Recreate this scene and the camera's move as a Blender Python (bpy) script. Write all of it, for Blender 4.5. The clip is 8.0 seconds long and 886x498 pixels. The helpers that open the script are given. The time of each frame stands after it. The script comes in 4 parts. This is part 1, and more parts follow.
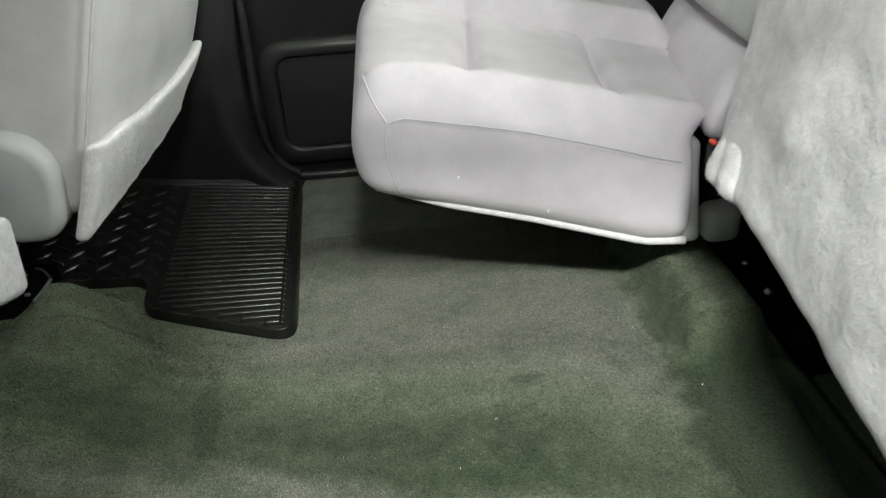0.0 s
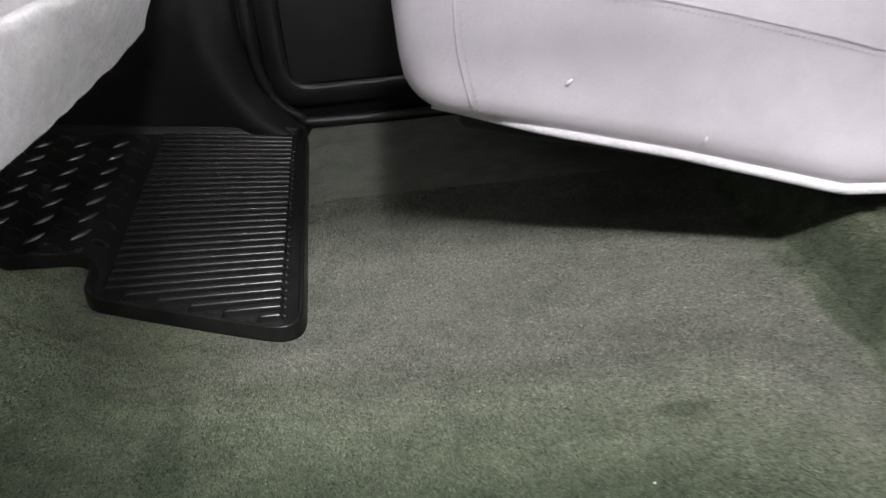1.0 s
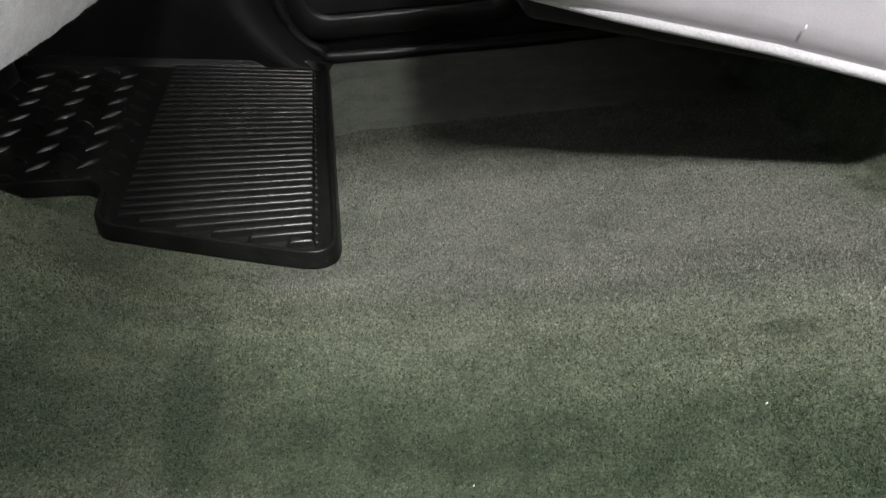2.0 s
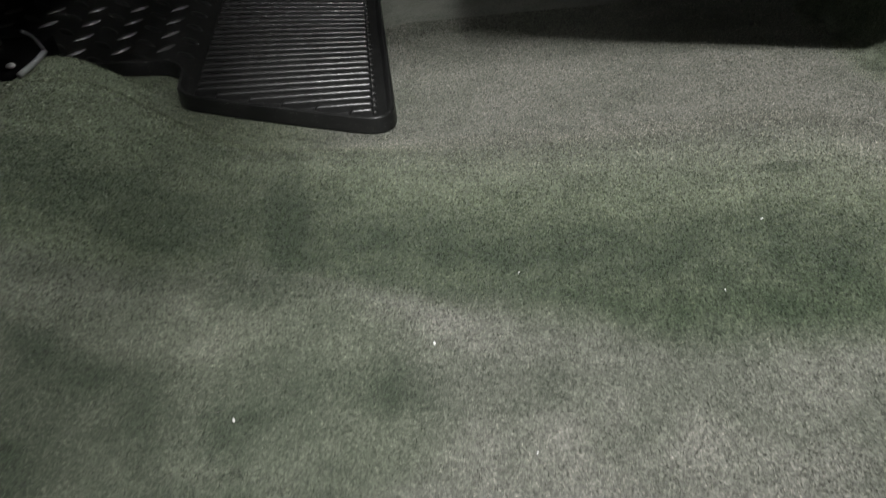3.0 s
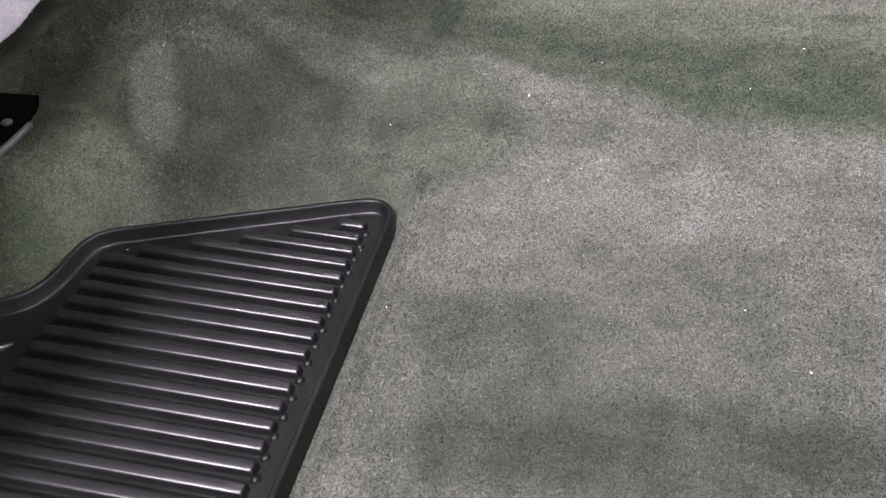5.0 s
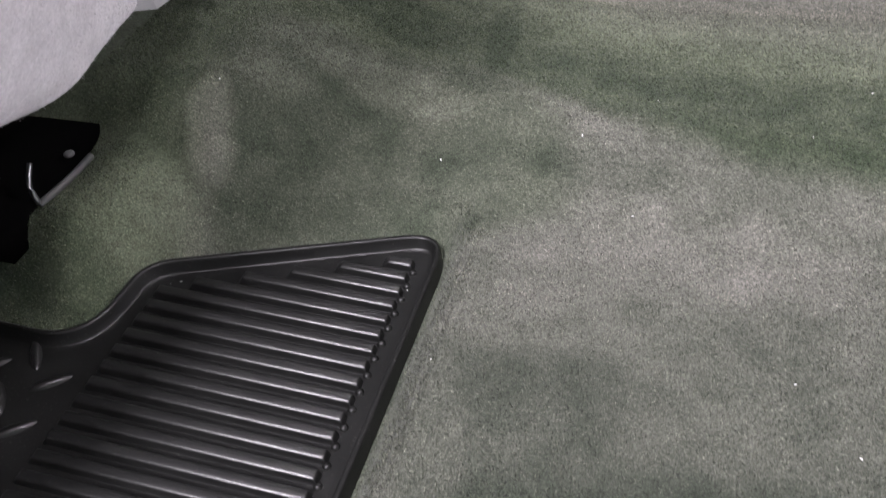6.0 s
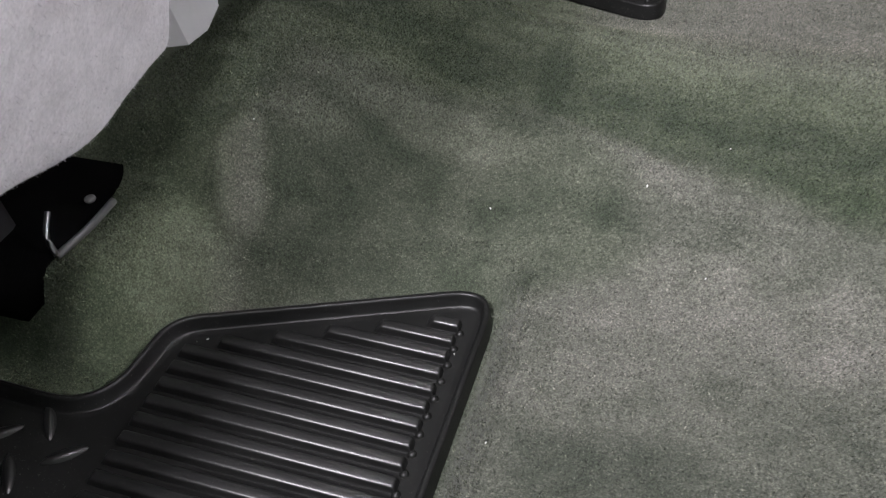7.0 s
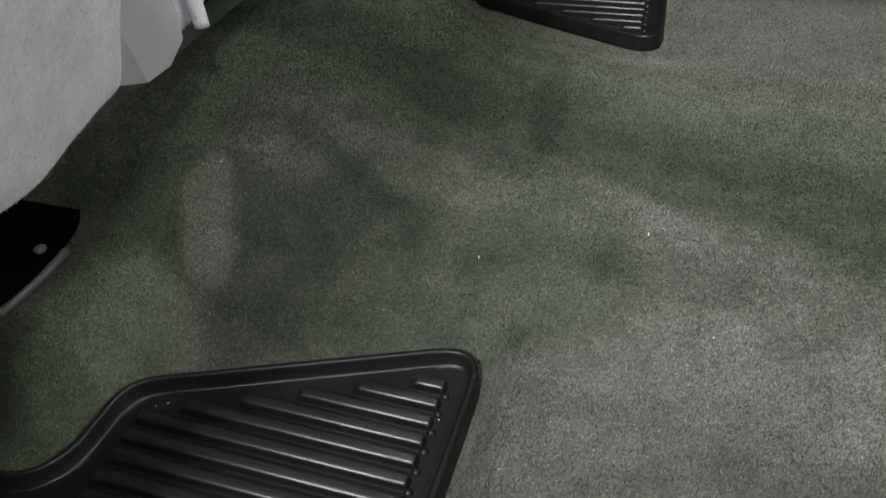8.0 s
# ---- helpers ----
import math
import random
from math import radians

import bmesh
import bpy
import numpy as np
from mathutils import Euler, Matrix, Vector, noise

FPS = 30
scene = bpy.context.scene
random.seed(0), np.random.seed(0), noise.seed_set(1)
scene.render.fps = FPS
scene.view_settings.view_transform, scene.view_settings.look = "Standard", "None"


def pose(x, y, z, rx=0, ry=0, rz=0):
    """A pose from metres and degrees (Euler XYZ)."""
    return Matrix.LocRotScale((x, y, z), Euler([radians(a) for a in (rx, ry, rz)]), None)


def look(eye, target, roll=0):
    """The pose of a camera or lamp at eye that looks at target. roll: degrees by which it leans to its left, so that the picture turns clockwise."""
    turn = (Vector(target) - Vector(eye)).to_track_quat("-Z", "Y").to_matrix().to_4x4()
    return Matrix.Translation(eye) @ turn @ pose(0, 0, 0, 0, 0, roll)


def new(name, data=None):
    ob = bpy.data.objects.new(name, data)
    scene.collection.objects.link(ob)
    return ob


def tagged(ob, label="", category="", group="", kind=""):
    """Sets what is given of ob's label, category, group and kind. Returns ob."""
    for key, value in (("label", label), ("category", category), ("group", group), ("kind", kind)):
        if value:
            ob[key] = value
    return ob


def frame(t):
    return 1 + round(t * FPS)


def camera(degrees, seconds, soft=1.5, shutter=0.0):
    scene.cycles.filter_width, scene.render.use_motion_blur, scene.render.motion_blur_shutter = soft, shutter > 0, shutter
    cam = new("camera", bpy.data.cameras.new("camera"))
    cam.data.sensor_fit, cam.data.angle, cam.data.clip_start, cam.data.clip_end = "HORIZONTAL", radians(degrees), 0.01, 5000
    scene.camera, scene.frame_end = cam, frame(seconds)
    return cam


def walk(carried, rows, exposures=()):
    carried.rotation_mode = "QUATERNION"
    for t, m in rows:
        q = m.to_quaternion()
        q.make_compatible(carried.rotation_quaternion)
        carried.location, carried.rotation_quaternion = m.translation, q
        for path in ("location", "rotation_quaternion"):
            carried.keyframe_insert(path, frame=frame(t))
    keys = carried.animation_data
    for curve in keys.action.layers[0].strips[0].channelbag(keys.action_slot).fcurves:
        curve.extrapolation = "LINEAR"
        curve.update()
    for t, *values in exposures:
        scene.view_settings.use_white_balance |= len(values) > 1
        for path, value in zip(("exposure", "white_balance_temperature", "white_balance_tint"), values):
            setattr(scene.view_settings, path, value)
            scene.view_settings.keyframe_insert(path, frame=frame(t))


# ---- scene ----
# A pickup cab seen from a rear doorway: x points to the tailgate, y across the cab, z up; floor at z = 0.
cam = camera(60.3, 8.0, soft=1.25, shutter=0.3)
PATH = [
    (0, (-0.005, 0.116, 0.675), (0.08, 1.856, -0.307), -4.4),
    (0.5, (-0.035, 0.264, 0.58), (0.039, 1.998, -0.415), -4.7),
    (1, (-0.075, 0.446, 0.465), (0.008, 2.168, -0.55), -4.8),
    (1.2, (-0.095, 0.491, 0.429), (-0.02, 2.207, -0.596), -4.7),
    (2.3, (-0.135, 0.477, 0.375), (-0.053, 2.15, -0.718), -4.6),
    (2.5, (-0.144, 0.446, 0.373), (-0.088, 2.092, -0.761), -5.1),
    (3, (-0.157, 0.362, 0.372), (-0.157, 1.972, -0.813), -5.4),
    (3.5, (-0.135, 0.255, 0.376), (-0.255, 1.842, -0.835), -7.1),
    (4, (-0.103, 0.173, 0.392), (-0.365, 1.736, -0.828), -7.8),
    (4.5, (-0.083, 0.117, 0.404), (-0.449, 1.633, -0.848), -8.2),
    (4.7, (-0.078, 0.102, 0.401), (-0.475, 1.585, -0.881), -7.1),
    (5.8, (-0.081, 0.126, 0.44), (-0.615, 1.463, -0.949), -8.4),
    (6, (-0.084, 0.144, 0.451), (-0.636, 1.49, -0.921), -8.1),
    (6.5, (-0.1, 0.186, 0.479), (-0.67, 1.535, -0.883), -7.7),
    (7, (-0.134, 0.202, 0.444), (-0.724, 1.552, -0.907), -8.0),
    (7.5, (-0.151, 0.226, 0.406), (-0.738, 1.594, -0.931), -7.7),
    (8, (-0.146, 0.256, 0.427), (-0.727, 1.648, -0.887), -7.4),
]
EXPOSURES = [(0, 0.46, 6750, -7), (0.6, 0.60, 6650, -1), (1.2, 0.68, 6550, 7), (2.5, 0.47, 6700, -2), (3.5, 1.04, 6450, 14), (4.5, 1.26, 6350, 24), (6, 0.98, 6420, 17), (7, 0.70, 6430, 12), (8, 0.24, 6480, 6)]
walk(cam, [(t, look(eye, target, roll)) for t, eye, target, roll in PATH], EXPOSURES)

# ---------------------------------------------------------------- light
world = bpy.data.worlds.new("world")
scene.world = world
world.use_nodes = True
world.node_tree.nodes["Background"].inputs[0].default_value = (0.89, 1.0, 0.93, 1)
world.node_tree.nodes["Background"].inputs[1].default_value = 0.12


def area_lamp(name, eye, target, size, watts, colour):
    data = bpy.data.lights.new(name, "AREA")
    data.shape, data.size, data.size_y, data.energy, data.color = "RECTANGLE", size[0], size[1], watts, colour
    ob = new(name, data)
    ob.matrix_world = look(eye, target)
    return ob


# tube fitting on the workshop ceiling, beside the open door
area_lamp("workshop_light", (-0.15, -2.90, 4.12), (0.05, 0.95, 0.25), (0.8, 0.22), 250, (1.0, 0.965, 1.01))
# unseen lamps added as fill, behind the rear window and under the roof
area_lamp("added_light_rear", (2.60, 0.85, 2.25), (-0.45, 0.85, 0.3), (0.14, 1.6), 85, (1.0, 0.96, 1.0))
area_lamp("added_light_near", (0.07, 0.06, 1.275), (0.50, 0.95, 0.25), (0.20, 0.11), 9.0, (1.0, 0.95, 1.03))
area_lamp("added_light_far", (0.06, 1.40, 1.285), (0.04, 1.20, 0), (0.07, 0.05), 1.4, (0.96, 1.0, 0.96))


# ---------------------------------------------------------------- materials
def material(name, rough=0.6, metal=0.0, sheen=0.0, spec=0.5):
    m = bpy.data.materials.new(name)
    m.use_nodes = True
    b = m.node_tree.nodes["Principled BSDF"]
    b.inputs["Roughness"].default_value = rough
    b.inputs["Metallic"].default_value = metal
    b.inputs["Sheen Weight"].default_value = sheen
    b.inputs["Specular IOR Level"].default_value = spec
    return m, m.node_tree, b


def texture(tree, kind, scale, detail=2.0, rough=0.5, space="Object"):
    co = tree.nodes.new("ShaderNodeTexCoord")
    t = tree.nodes.new(kind)
    t.inputs["Scale"].default_value = scale
    if kind == "ShaderNodeTexNoise":
        t.inputs["Detail"].default_value = detail
        t.inputs["Roughness"].default_value = rough
    tree.links.new(co.outputs[space], t.inputs["Vector"])
    return t


def ramp(tree, source, stops):
    r = tree.nodes.new("ShaderNodeValToRGB")
    while len(r.color_ramp.elements) < len(stops):
        r.color_ramp.elements.new(0.5)
    for e, (pos, col) in zip(r.color_ramp.elements, stops):
        e.position, e.color = pos, (*col, 1)
    tree.links.new(source, r.inputs[0])
    return r.outputs[0]


def mix(tree, a, b, fac, mode="MIX"):
    n = tree.nodes.new("ShaderNodeMix")
    n.data_type, n.blend_type = "RGBA", mode
    for socket, value in ((n.inputs[0], fac), (n.inputs[6], a), (n.inputs[7], b)):
        if isinstance(value, (int, float)):
            socket.default_value = value
        elif isinstance(value, tuple):
            socket.default_value = (*value, 1)
        else:
            tree.links.new(value, socket)
    return n.outputs[2]


def bump(tree, shader, height, strength, distance, after=None):
    n = tree.nodes.new("ShaderNodeBump")
    n.inputs["Strength"].default_value = strength
    n.inputs["Distance"].default_value = distance
    tree.links.new(height, n.inputs["Height"])
    if after is not None:
        tree.links.new(after, n.inputs["Normal"])
    tree.links.new(n.outputs[0], shader.inputs["Normal"])
    return n.outputs[0]


def calc(tree, op, a, b=0.0, clamp=False):
    n = tree.nodes.new("ShaderNodeMath")
    n.operation, n.use_clamp = op, clamp
    for socket, value in ((n.inputs[0], a), (n.inputs[1], b)):
        if isinstance(value, (int, float)):
            socket.default_value = value
        else:
            tree.links.new(value, socket)
    return n.outputs[0]


def rise(tree, value, a, b):
    """0 at a, 1 at b, smooth between."""
    n = tree.nodes.new("ShaderNodeMapRange")
    n.interpolation_type = "SMOOTHSTEP"
    n.inputs[1].default_value, n.inputs[2].default_value = min(a, b), max(a, b)
    n.inputs[3].default_value, n.inputs[4].default_value = (0, 1) if a < b else (1, 0)
    tree.links.new(value, n.inputs[0])
    return n.outputs[0]


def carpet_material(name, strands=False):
    """Cut pile, dark or light in long strokes; riser shade is put in."""
    m, t, b = material(name, 0.95, sheen=0.10, spec=0.12)
    co = t.nodes.new("ShaderNodeTexCoord").outputs["Object"]
    fibre = texture(t, "ShaderNodeTexNoise", 620, 2, 0.75)
    tuft = texture(t, "ShaderNodeTexNoise", 250, 2, 0.6)
    patch = texture(t, "ShaderNodeTexNoise", 7.0, 4, 0.6)
    mottle = texture(t, "ShaderNodeTexNoise", 30.0, 3, 0.6)
    wobble = texture(t, "ShaderNodeTexNoise", 7.0, 3, 0.6)
    stretch = t.nodes.new("ShaderNodeMapping")
    stretch.inputs["Scale"].default_value = (3.0, 15.0, 1.0)
    t.links.new(co, stretch.inputs["Vector"])
    stroke = t.nodes.new("ShaderNodeTexNoise")
    stroke.inputs["Scale"].default_value, stroke.inputs["Detail"].default_value = 1.3, 4
    t.links.new(stretch.outputs[0], stroke.inputs["Vector"])
    axes = t.nodes.new("ShaderNodeSeparateXYZ")
    t.links.new(co, axes.inputs[0])
    drift = calc(t, "MULTIPLY", calc(t, "SUBTRACT", wobble.outputs["Fac"], 0.5), 0.16)
    x = calc(t, "ADD", axes.outputs[0], drift)
    y = calc(t, "ADD", axes.outputs[1], calc(t, "MULTIPLY", drift, 0.35))
    x1 = calc(t, "ADD", axes.outputs[0], calc(t, "MULTIPLY", drift, 0.4))

    def blob(cx, cy, rx, ry):
        """1 at the middle of a soft oval, 0 at its rim."""
        u = calc(t, "MULTIPLY", calc(t, "SUBTRACT", x1, cx), 1 / rx)
        v = calc(t, "MULTIPLY", calc(t, "SUBTRACT", y, cy), 1 / ry)
        return rise(t, calc(t, "ADD", calc(t, "MULTIPLY", u, u), calc(t, "MULTIPLY", v, v)), 1.0, 0.15)

    def times(a, b):
        return calc(t, "MULTIPLY", a, b)

    def plus(a, b):
        return calc(t, "ADD", a, b)

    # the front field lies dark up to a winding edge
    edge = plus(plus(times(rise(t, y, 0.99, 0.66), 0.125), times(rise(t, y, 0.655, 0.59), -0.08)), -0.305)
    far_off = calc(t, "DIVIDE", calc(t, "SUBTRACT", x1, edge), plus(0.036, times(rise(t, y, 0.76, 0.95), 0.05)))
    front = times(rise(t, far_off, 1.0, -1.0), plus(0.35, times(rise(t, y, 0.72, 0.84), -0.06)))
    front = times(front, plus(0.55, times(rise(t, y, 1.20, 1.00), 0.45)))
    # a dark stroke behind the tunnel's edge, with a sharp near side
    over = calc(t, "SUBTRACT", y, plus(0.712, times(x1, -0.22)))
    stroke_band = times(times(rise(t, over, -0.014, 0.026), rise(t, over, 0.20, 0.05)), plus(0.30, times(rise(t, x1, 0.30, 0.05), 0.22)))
    # shade put into the colour: riser faces and floor under the folded seat
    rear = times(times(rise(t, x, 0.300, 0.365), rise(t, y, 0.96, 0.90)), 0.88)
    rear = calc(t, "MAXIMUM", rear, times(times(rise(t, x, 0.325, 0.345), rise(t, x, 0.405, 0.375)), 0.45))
    # lightens the far floor in place of light that falls short there
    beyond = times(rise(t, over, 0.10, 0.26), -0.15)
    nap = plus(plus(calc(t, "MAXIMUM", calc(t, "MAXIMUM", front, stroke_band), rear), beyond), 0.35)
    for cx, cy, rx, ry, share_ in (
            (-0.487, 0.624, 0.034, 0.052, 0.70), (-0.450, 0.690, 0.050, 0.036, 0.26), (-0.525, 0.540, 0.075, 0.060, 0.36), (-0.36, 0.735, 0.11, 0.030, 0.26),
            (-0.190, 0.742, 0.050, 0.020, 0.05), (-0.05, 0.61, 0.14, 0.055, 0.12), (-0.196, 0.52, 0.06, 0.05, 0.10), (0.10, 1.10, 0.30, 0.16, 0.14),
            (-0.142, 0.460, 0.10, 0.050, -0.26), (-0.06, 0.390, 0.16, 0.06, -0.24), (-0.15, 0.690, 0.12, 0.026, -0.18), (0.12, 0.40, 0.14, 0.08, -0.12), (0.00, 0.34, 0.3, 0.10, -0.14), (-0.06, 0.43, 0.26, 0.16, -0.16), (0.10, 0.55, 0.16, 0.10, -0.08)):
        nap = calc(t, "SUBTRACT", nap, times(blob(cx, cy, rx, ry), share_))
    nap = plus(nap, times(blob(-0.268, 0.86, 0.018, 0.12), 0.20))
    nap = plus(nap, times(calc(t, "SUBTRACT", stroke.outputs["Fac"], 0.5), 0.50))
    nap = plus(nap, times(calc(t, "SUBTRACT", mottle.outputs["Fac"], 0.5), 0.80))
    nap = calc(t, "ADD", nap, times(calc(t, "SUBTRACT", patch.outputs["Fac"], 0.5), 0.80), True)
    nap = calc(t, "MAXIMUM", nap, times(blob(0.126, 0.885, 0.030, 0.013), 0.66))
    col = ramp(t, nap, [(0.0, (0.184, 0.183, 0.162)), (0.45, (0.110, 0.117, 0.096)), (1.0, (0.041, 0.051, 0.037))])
    # greener behind the ridge, beside the seat, in the front field and at the rear
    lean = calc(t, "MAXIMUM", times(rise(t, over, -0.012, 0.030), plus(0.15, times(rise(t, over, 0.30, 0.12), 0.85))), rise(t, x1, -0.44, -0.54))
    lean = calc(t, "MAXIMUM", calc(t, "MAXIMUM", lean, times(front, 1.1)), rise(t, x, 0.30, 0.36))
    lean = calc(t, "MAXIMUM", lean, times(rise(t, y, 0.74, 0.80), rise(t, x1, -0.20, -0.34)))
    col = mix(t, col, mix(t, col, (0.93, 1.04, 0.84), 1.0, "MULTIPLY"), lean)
    if strands:
        lot = t.nodes.new("ShaderNodeNewGeometry").outputs["Random Per Island"]
        col = mix(t, col, ramp(t, lot, [(0.0, (0.30, 0.31, 0.30)), (0.45, (0.80, 0.82, 0.78)), (0.80, (1.25, 1.22, 1.20)), (1.0, (2.3, 2.2, 2.2))]), 1.0, "MULTIPLY")
    col = mix(t, col, ramp(t, fibre.outputs["Fac"], [(0.28, (0.50, 0.51, 0.49)), (0.5, (0.93, 0.94, 0.92)), (0.70, (1.70, 1.66, 1.64))]), 1.0, "MULTIPLY")
    col = mix(t, col, ramp(t, tuft.outputs["Fac"], [(0.34, (0.82, 0.82, 0.82)), (0.66, (1.14, 1.14, 1.14))]), 1.0, "MULTIPLY")
    t.links.new(col, b.inputs["Base Color"])
    n = bump(t, b, tuft.outputs["Fac"], 0.3, 0.003)
    bump(t, b, fibre.outputs["Fac"], 0.8, 0.0018, n)
    return m


def fabric_material(name, dark, light, grain, patch_size, strength, rough=0.9, sheen=0.25, lumps=0.25):
    m, t, b = material(name, rough, sheen=sheen, spec=0.25)
    fine = texture(t, "ShaderNodeTexNoise", grain, 3, 0.65)
    patch = texture(t, "ShaderNodeTexNoise", patch_size, 4, 0.6)
    col = mix(t, ramp(t, fine.outputs["Fac"], [(0.3, dark), (0.7, light)]), ramp(t, patch.outputs["Fac"], [(0.35, (0.88, 0.88, 0.88)), (0.65, (1.04, 1.04, 1.04))]), 1.0, "MULTIPLY")
    t.links.new(col, b.inputs["Base Color"])
    bump(t, b, fine.outputs["Fac"], strength, 0.002, bump(t, b, patch.outputs["Fac"], lumps, 0.004))
    return m


def plastic_material(name, colour, rough, grain=900, strength=0.15, wear=0.25, spec=0.5):
    m, t, b = material(name, rough, spec=spec)
    fine = texture(t, "ShaderNodeTexNoise", grain, 2, 0.6)
    smear = texture(t, "ShaderNodeTexNoise", 14, 4, 0.65)
    low = tuple(c * (1 - wear) for c in colour)
    high = tuple(min(1, c * (1 + wear)) for c in colour)
    t.links.new(ramp(t, smear.outputs["Fac"], [(0.3, low), (0.7, high)]), b.inputs["Base Color"])
    r = t.nodes.new("ShaderNodeMapRange")
    r.inputs[3].default_value, r.inputs[4].default_value = rough - 0.08, rough + 0.10
    t.links.new(smear.outputs["Fac"], r.inputs[0])
    t.links.new(r.outputs[0], b.inputs["Roughness"])
    bump(t, b, fine.outputs["Fac"], strength, 0.0006)
    return m


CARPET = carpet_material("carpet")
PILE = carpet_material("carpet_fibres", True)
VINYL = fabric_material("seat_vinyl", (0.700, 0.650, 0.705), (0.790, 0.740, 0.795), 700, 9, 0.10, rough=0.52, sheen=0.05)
# seat vinyl darkened to hold down the light on the front backrests
DIMMED_VINYL = fabric_material("seat_vinyl_dimmed", (0.52, 0.505, 0.52), (0.60, 0.585, 0.60), 700, 9, 0.10, rough=0.55, sheen=0.05)
CLOTH = fabric_material("seat_cloth", (0.50, 0.50, 0.50), (0.62, 0.62, 0.61), 1100, 11, 0.30)
FLEECE = fabric_material("seat_fleece", (0.62, 0.60, 0.625), (0.80, 0.775, 0.80), 380, 48, 0.45, sheen=0.25, lumps=0.6)
THREAD = fabric_material("thread", (0.58, 0.56, 0.59), (0.68, 0.66, 0.69), 1500, 30, 0.3)
SHIELD = plastic_material("grey_plastic", (0.385, 0.385, 0.39), 0.42, wear=0.08)
TRIM = plastic_material("black_trim", (0.019, 0.019, 0.0195), 0.31, 500, 0.25)
DARK = plastic_material("dark_lining", (0.012, 0.012, 0.012), 0.8)


def rubber_material(name, gloss, spec):
    """Moulded black rubber, with dust caught in its grain."""
    m, t, b = material(name, gloss, spec=spec)
    grain = texture(t, "ShaderNodeTexNoise", 1400, 2, 0.6)
    smear = texture(t, "ShaderNodeTexNoise", 16, 4, 0.65)
    dust = texture(t, "ShaderNodeTexNoise", 520, 3, 0.7)
    col = ramp(t, smear.outputs["Fac"], [(0.3, (0.0065, 0.0068, 0.0064)), (0.7, (0.0115, 0.0118, 0.0112))])
    col = mix(t, col, (0.10, 0.098, 0.092), rise(t, plus_fac(t, dust.outputs["Fac"], smear.outputs["Fac"], 0.22), 0.72, 0.86))
    t.links.new(col, b.inputs["Base Color"])
    t.links.new(calc(t, "ADD", gloss - 0.08, calc(t, "MULTIPLY", smear.outputs["Fac"], 0.16)), b.inputs["Roughness"])
    bump(t, b, grain.outputs["Fac"], 0.14, 0.0006)
    return m


def plus_fac(tree, a, b, share_):
    return calc(tree, "ADD", a, calc(tree, "MULTIPLY", b, share_))


RUBBER = rubber_material("mat_rubber", 0.38, 0.34)
RIB_RUBBER = rubber_material("scuffed_rubber", 0.36, 0.85)
WORN = rubber_material("worn_rubber", 0.33, 0.75)
STEEL = plastic_material("steel", (0.45, 0.45, 0.46), 0.32)
STEEL.node_tree.nodes["Principled BSDF"].inputs["Metallic"].default_value = 1.0
PAINT = plastic_material("body_paint", (0.30, 0.31, 0.32), 0.35, wear=0.05)
LINING = fabric_material("roof_lining", (0.34, 0.34, 0.33), (0.42, 0.42, 0.40), 900, 12, 0.2)
CONCRETE = plastic_material("concrete", (0.30, 0.30, 0.29), 0.85, 300, 0.4)
# near black: the shade under the seats is put into the steel's colour
SHADE_STEEL = plastic_material("steel_with_shade", (0.0015, 0.0015, 0.0015), 0.9, spec=0.02)
ARM = fabric_material("gusset_cloth", (0.33, 0.33, 0.335), (0.42, 0.42, 0.425), 900, 14, 0.15, rough=0.7, sheen=0.1)
HINGE = plastic_material("hinge_plastic", (0.10, 0.10, 0.10), 0.5, wear=0.1)
RED = plastic_material("red_plastic", (0.75, 0.09, 0.05), 0.4, wear=0.08)
LINT = plastic_material("lint", (0.85, 0.85, 0.83), 0.6, wear=0.05)


def glass_material():
    m, t, b = material("window_glass", 0.02)
    b.inputs["Transmission Weight"].default_value = 1.0
    b.inputs["Base Color"].default_value = (0.86, 0.92, 0.88, 1)
    return m


GLASS = glass_material()


# ---------------------------------------------------------------- helpers
def step(a, b, v):
    """0 at a, 1 at b, smooth between."""
    t = min(1.0, max(0.0, (v - a) / (b - a)))
    return t * t * (3 - 2 * t)


def lerp_table(table, v):
    xs, ys = zip(*table)
    return float(np.interp(v, xs, ys))


def part(name, bm, mat, parent=None, label="", smooth=True):
    me = bpy.data.meshes.new(name)
    bmesh.ops.recalc_face_normals(bm, faces=bm.faces)
    for f in bm.faces:
        f.smooth = smooth
    bm.to_mesh(me)
    bm.free()
    me.materials.append(mat)
    ob = new(name, me)
    ob.parent = parent
    if label:
        ob["label"] = label
    return ob


def share(name, source, m, parent):
    """One more piece on the mesh of another."""
    ob = new(name, source.data)
    ob.parent = parent
    ob.matrix_basis = m
    return ob


def thing(name, at, label, category, group="", kind=""):
    ob = new(name)
    ob.location = at
    ob.empty_display_size = 0.05
    return tagged(ob, label, category, group, kind)


def place(ob, at):
    """Moves a part built in world coordinates under a thing that stands at a point."""
    ob.matrix_parent_inverse = Matrix.Translation([-c for c in at])
    return ob


def box_bm(x0, x1, y0, y1, z0, z1, bevel=0.0, segments=2):
    bm = bmesh.new()
    bmesh.ops.create_cube(bm, size=1)
    for v in bm.verts:
        v.co = (x0 + (v.co.x + 0.5) * (x1 - x0), y0 + (v.co.y + 0.5) * (y1 - y0), z0 + (v.co.z + 0.5) * (z1 - z0))
    if bevel:
        bmesh.ops.bevel(bm, geom=bm.edges[:], offset=bevel, segments=segments, profile=0.5, affect="EDGES")
    return bm


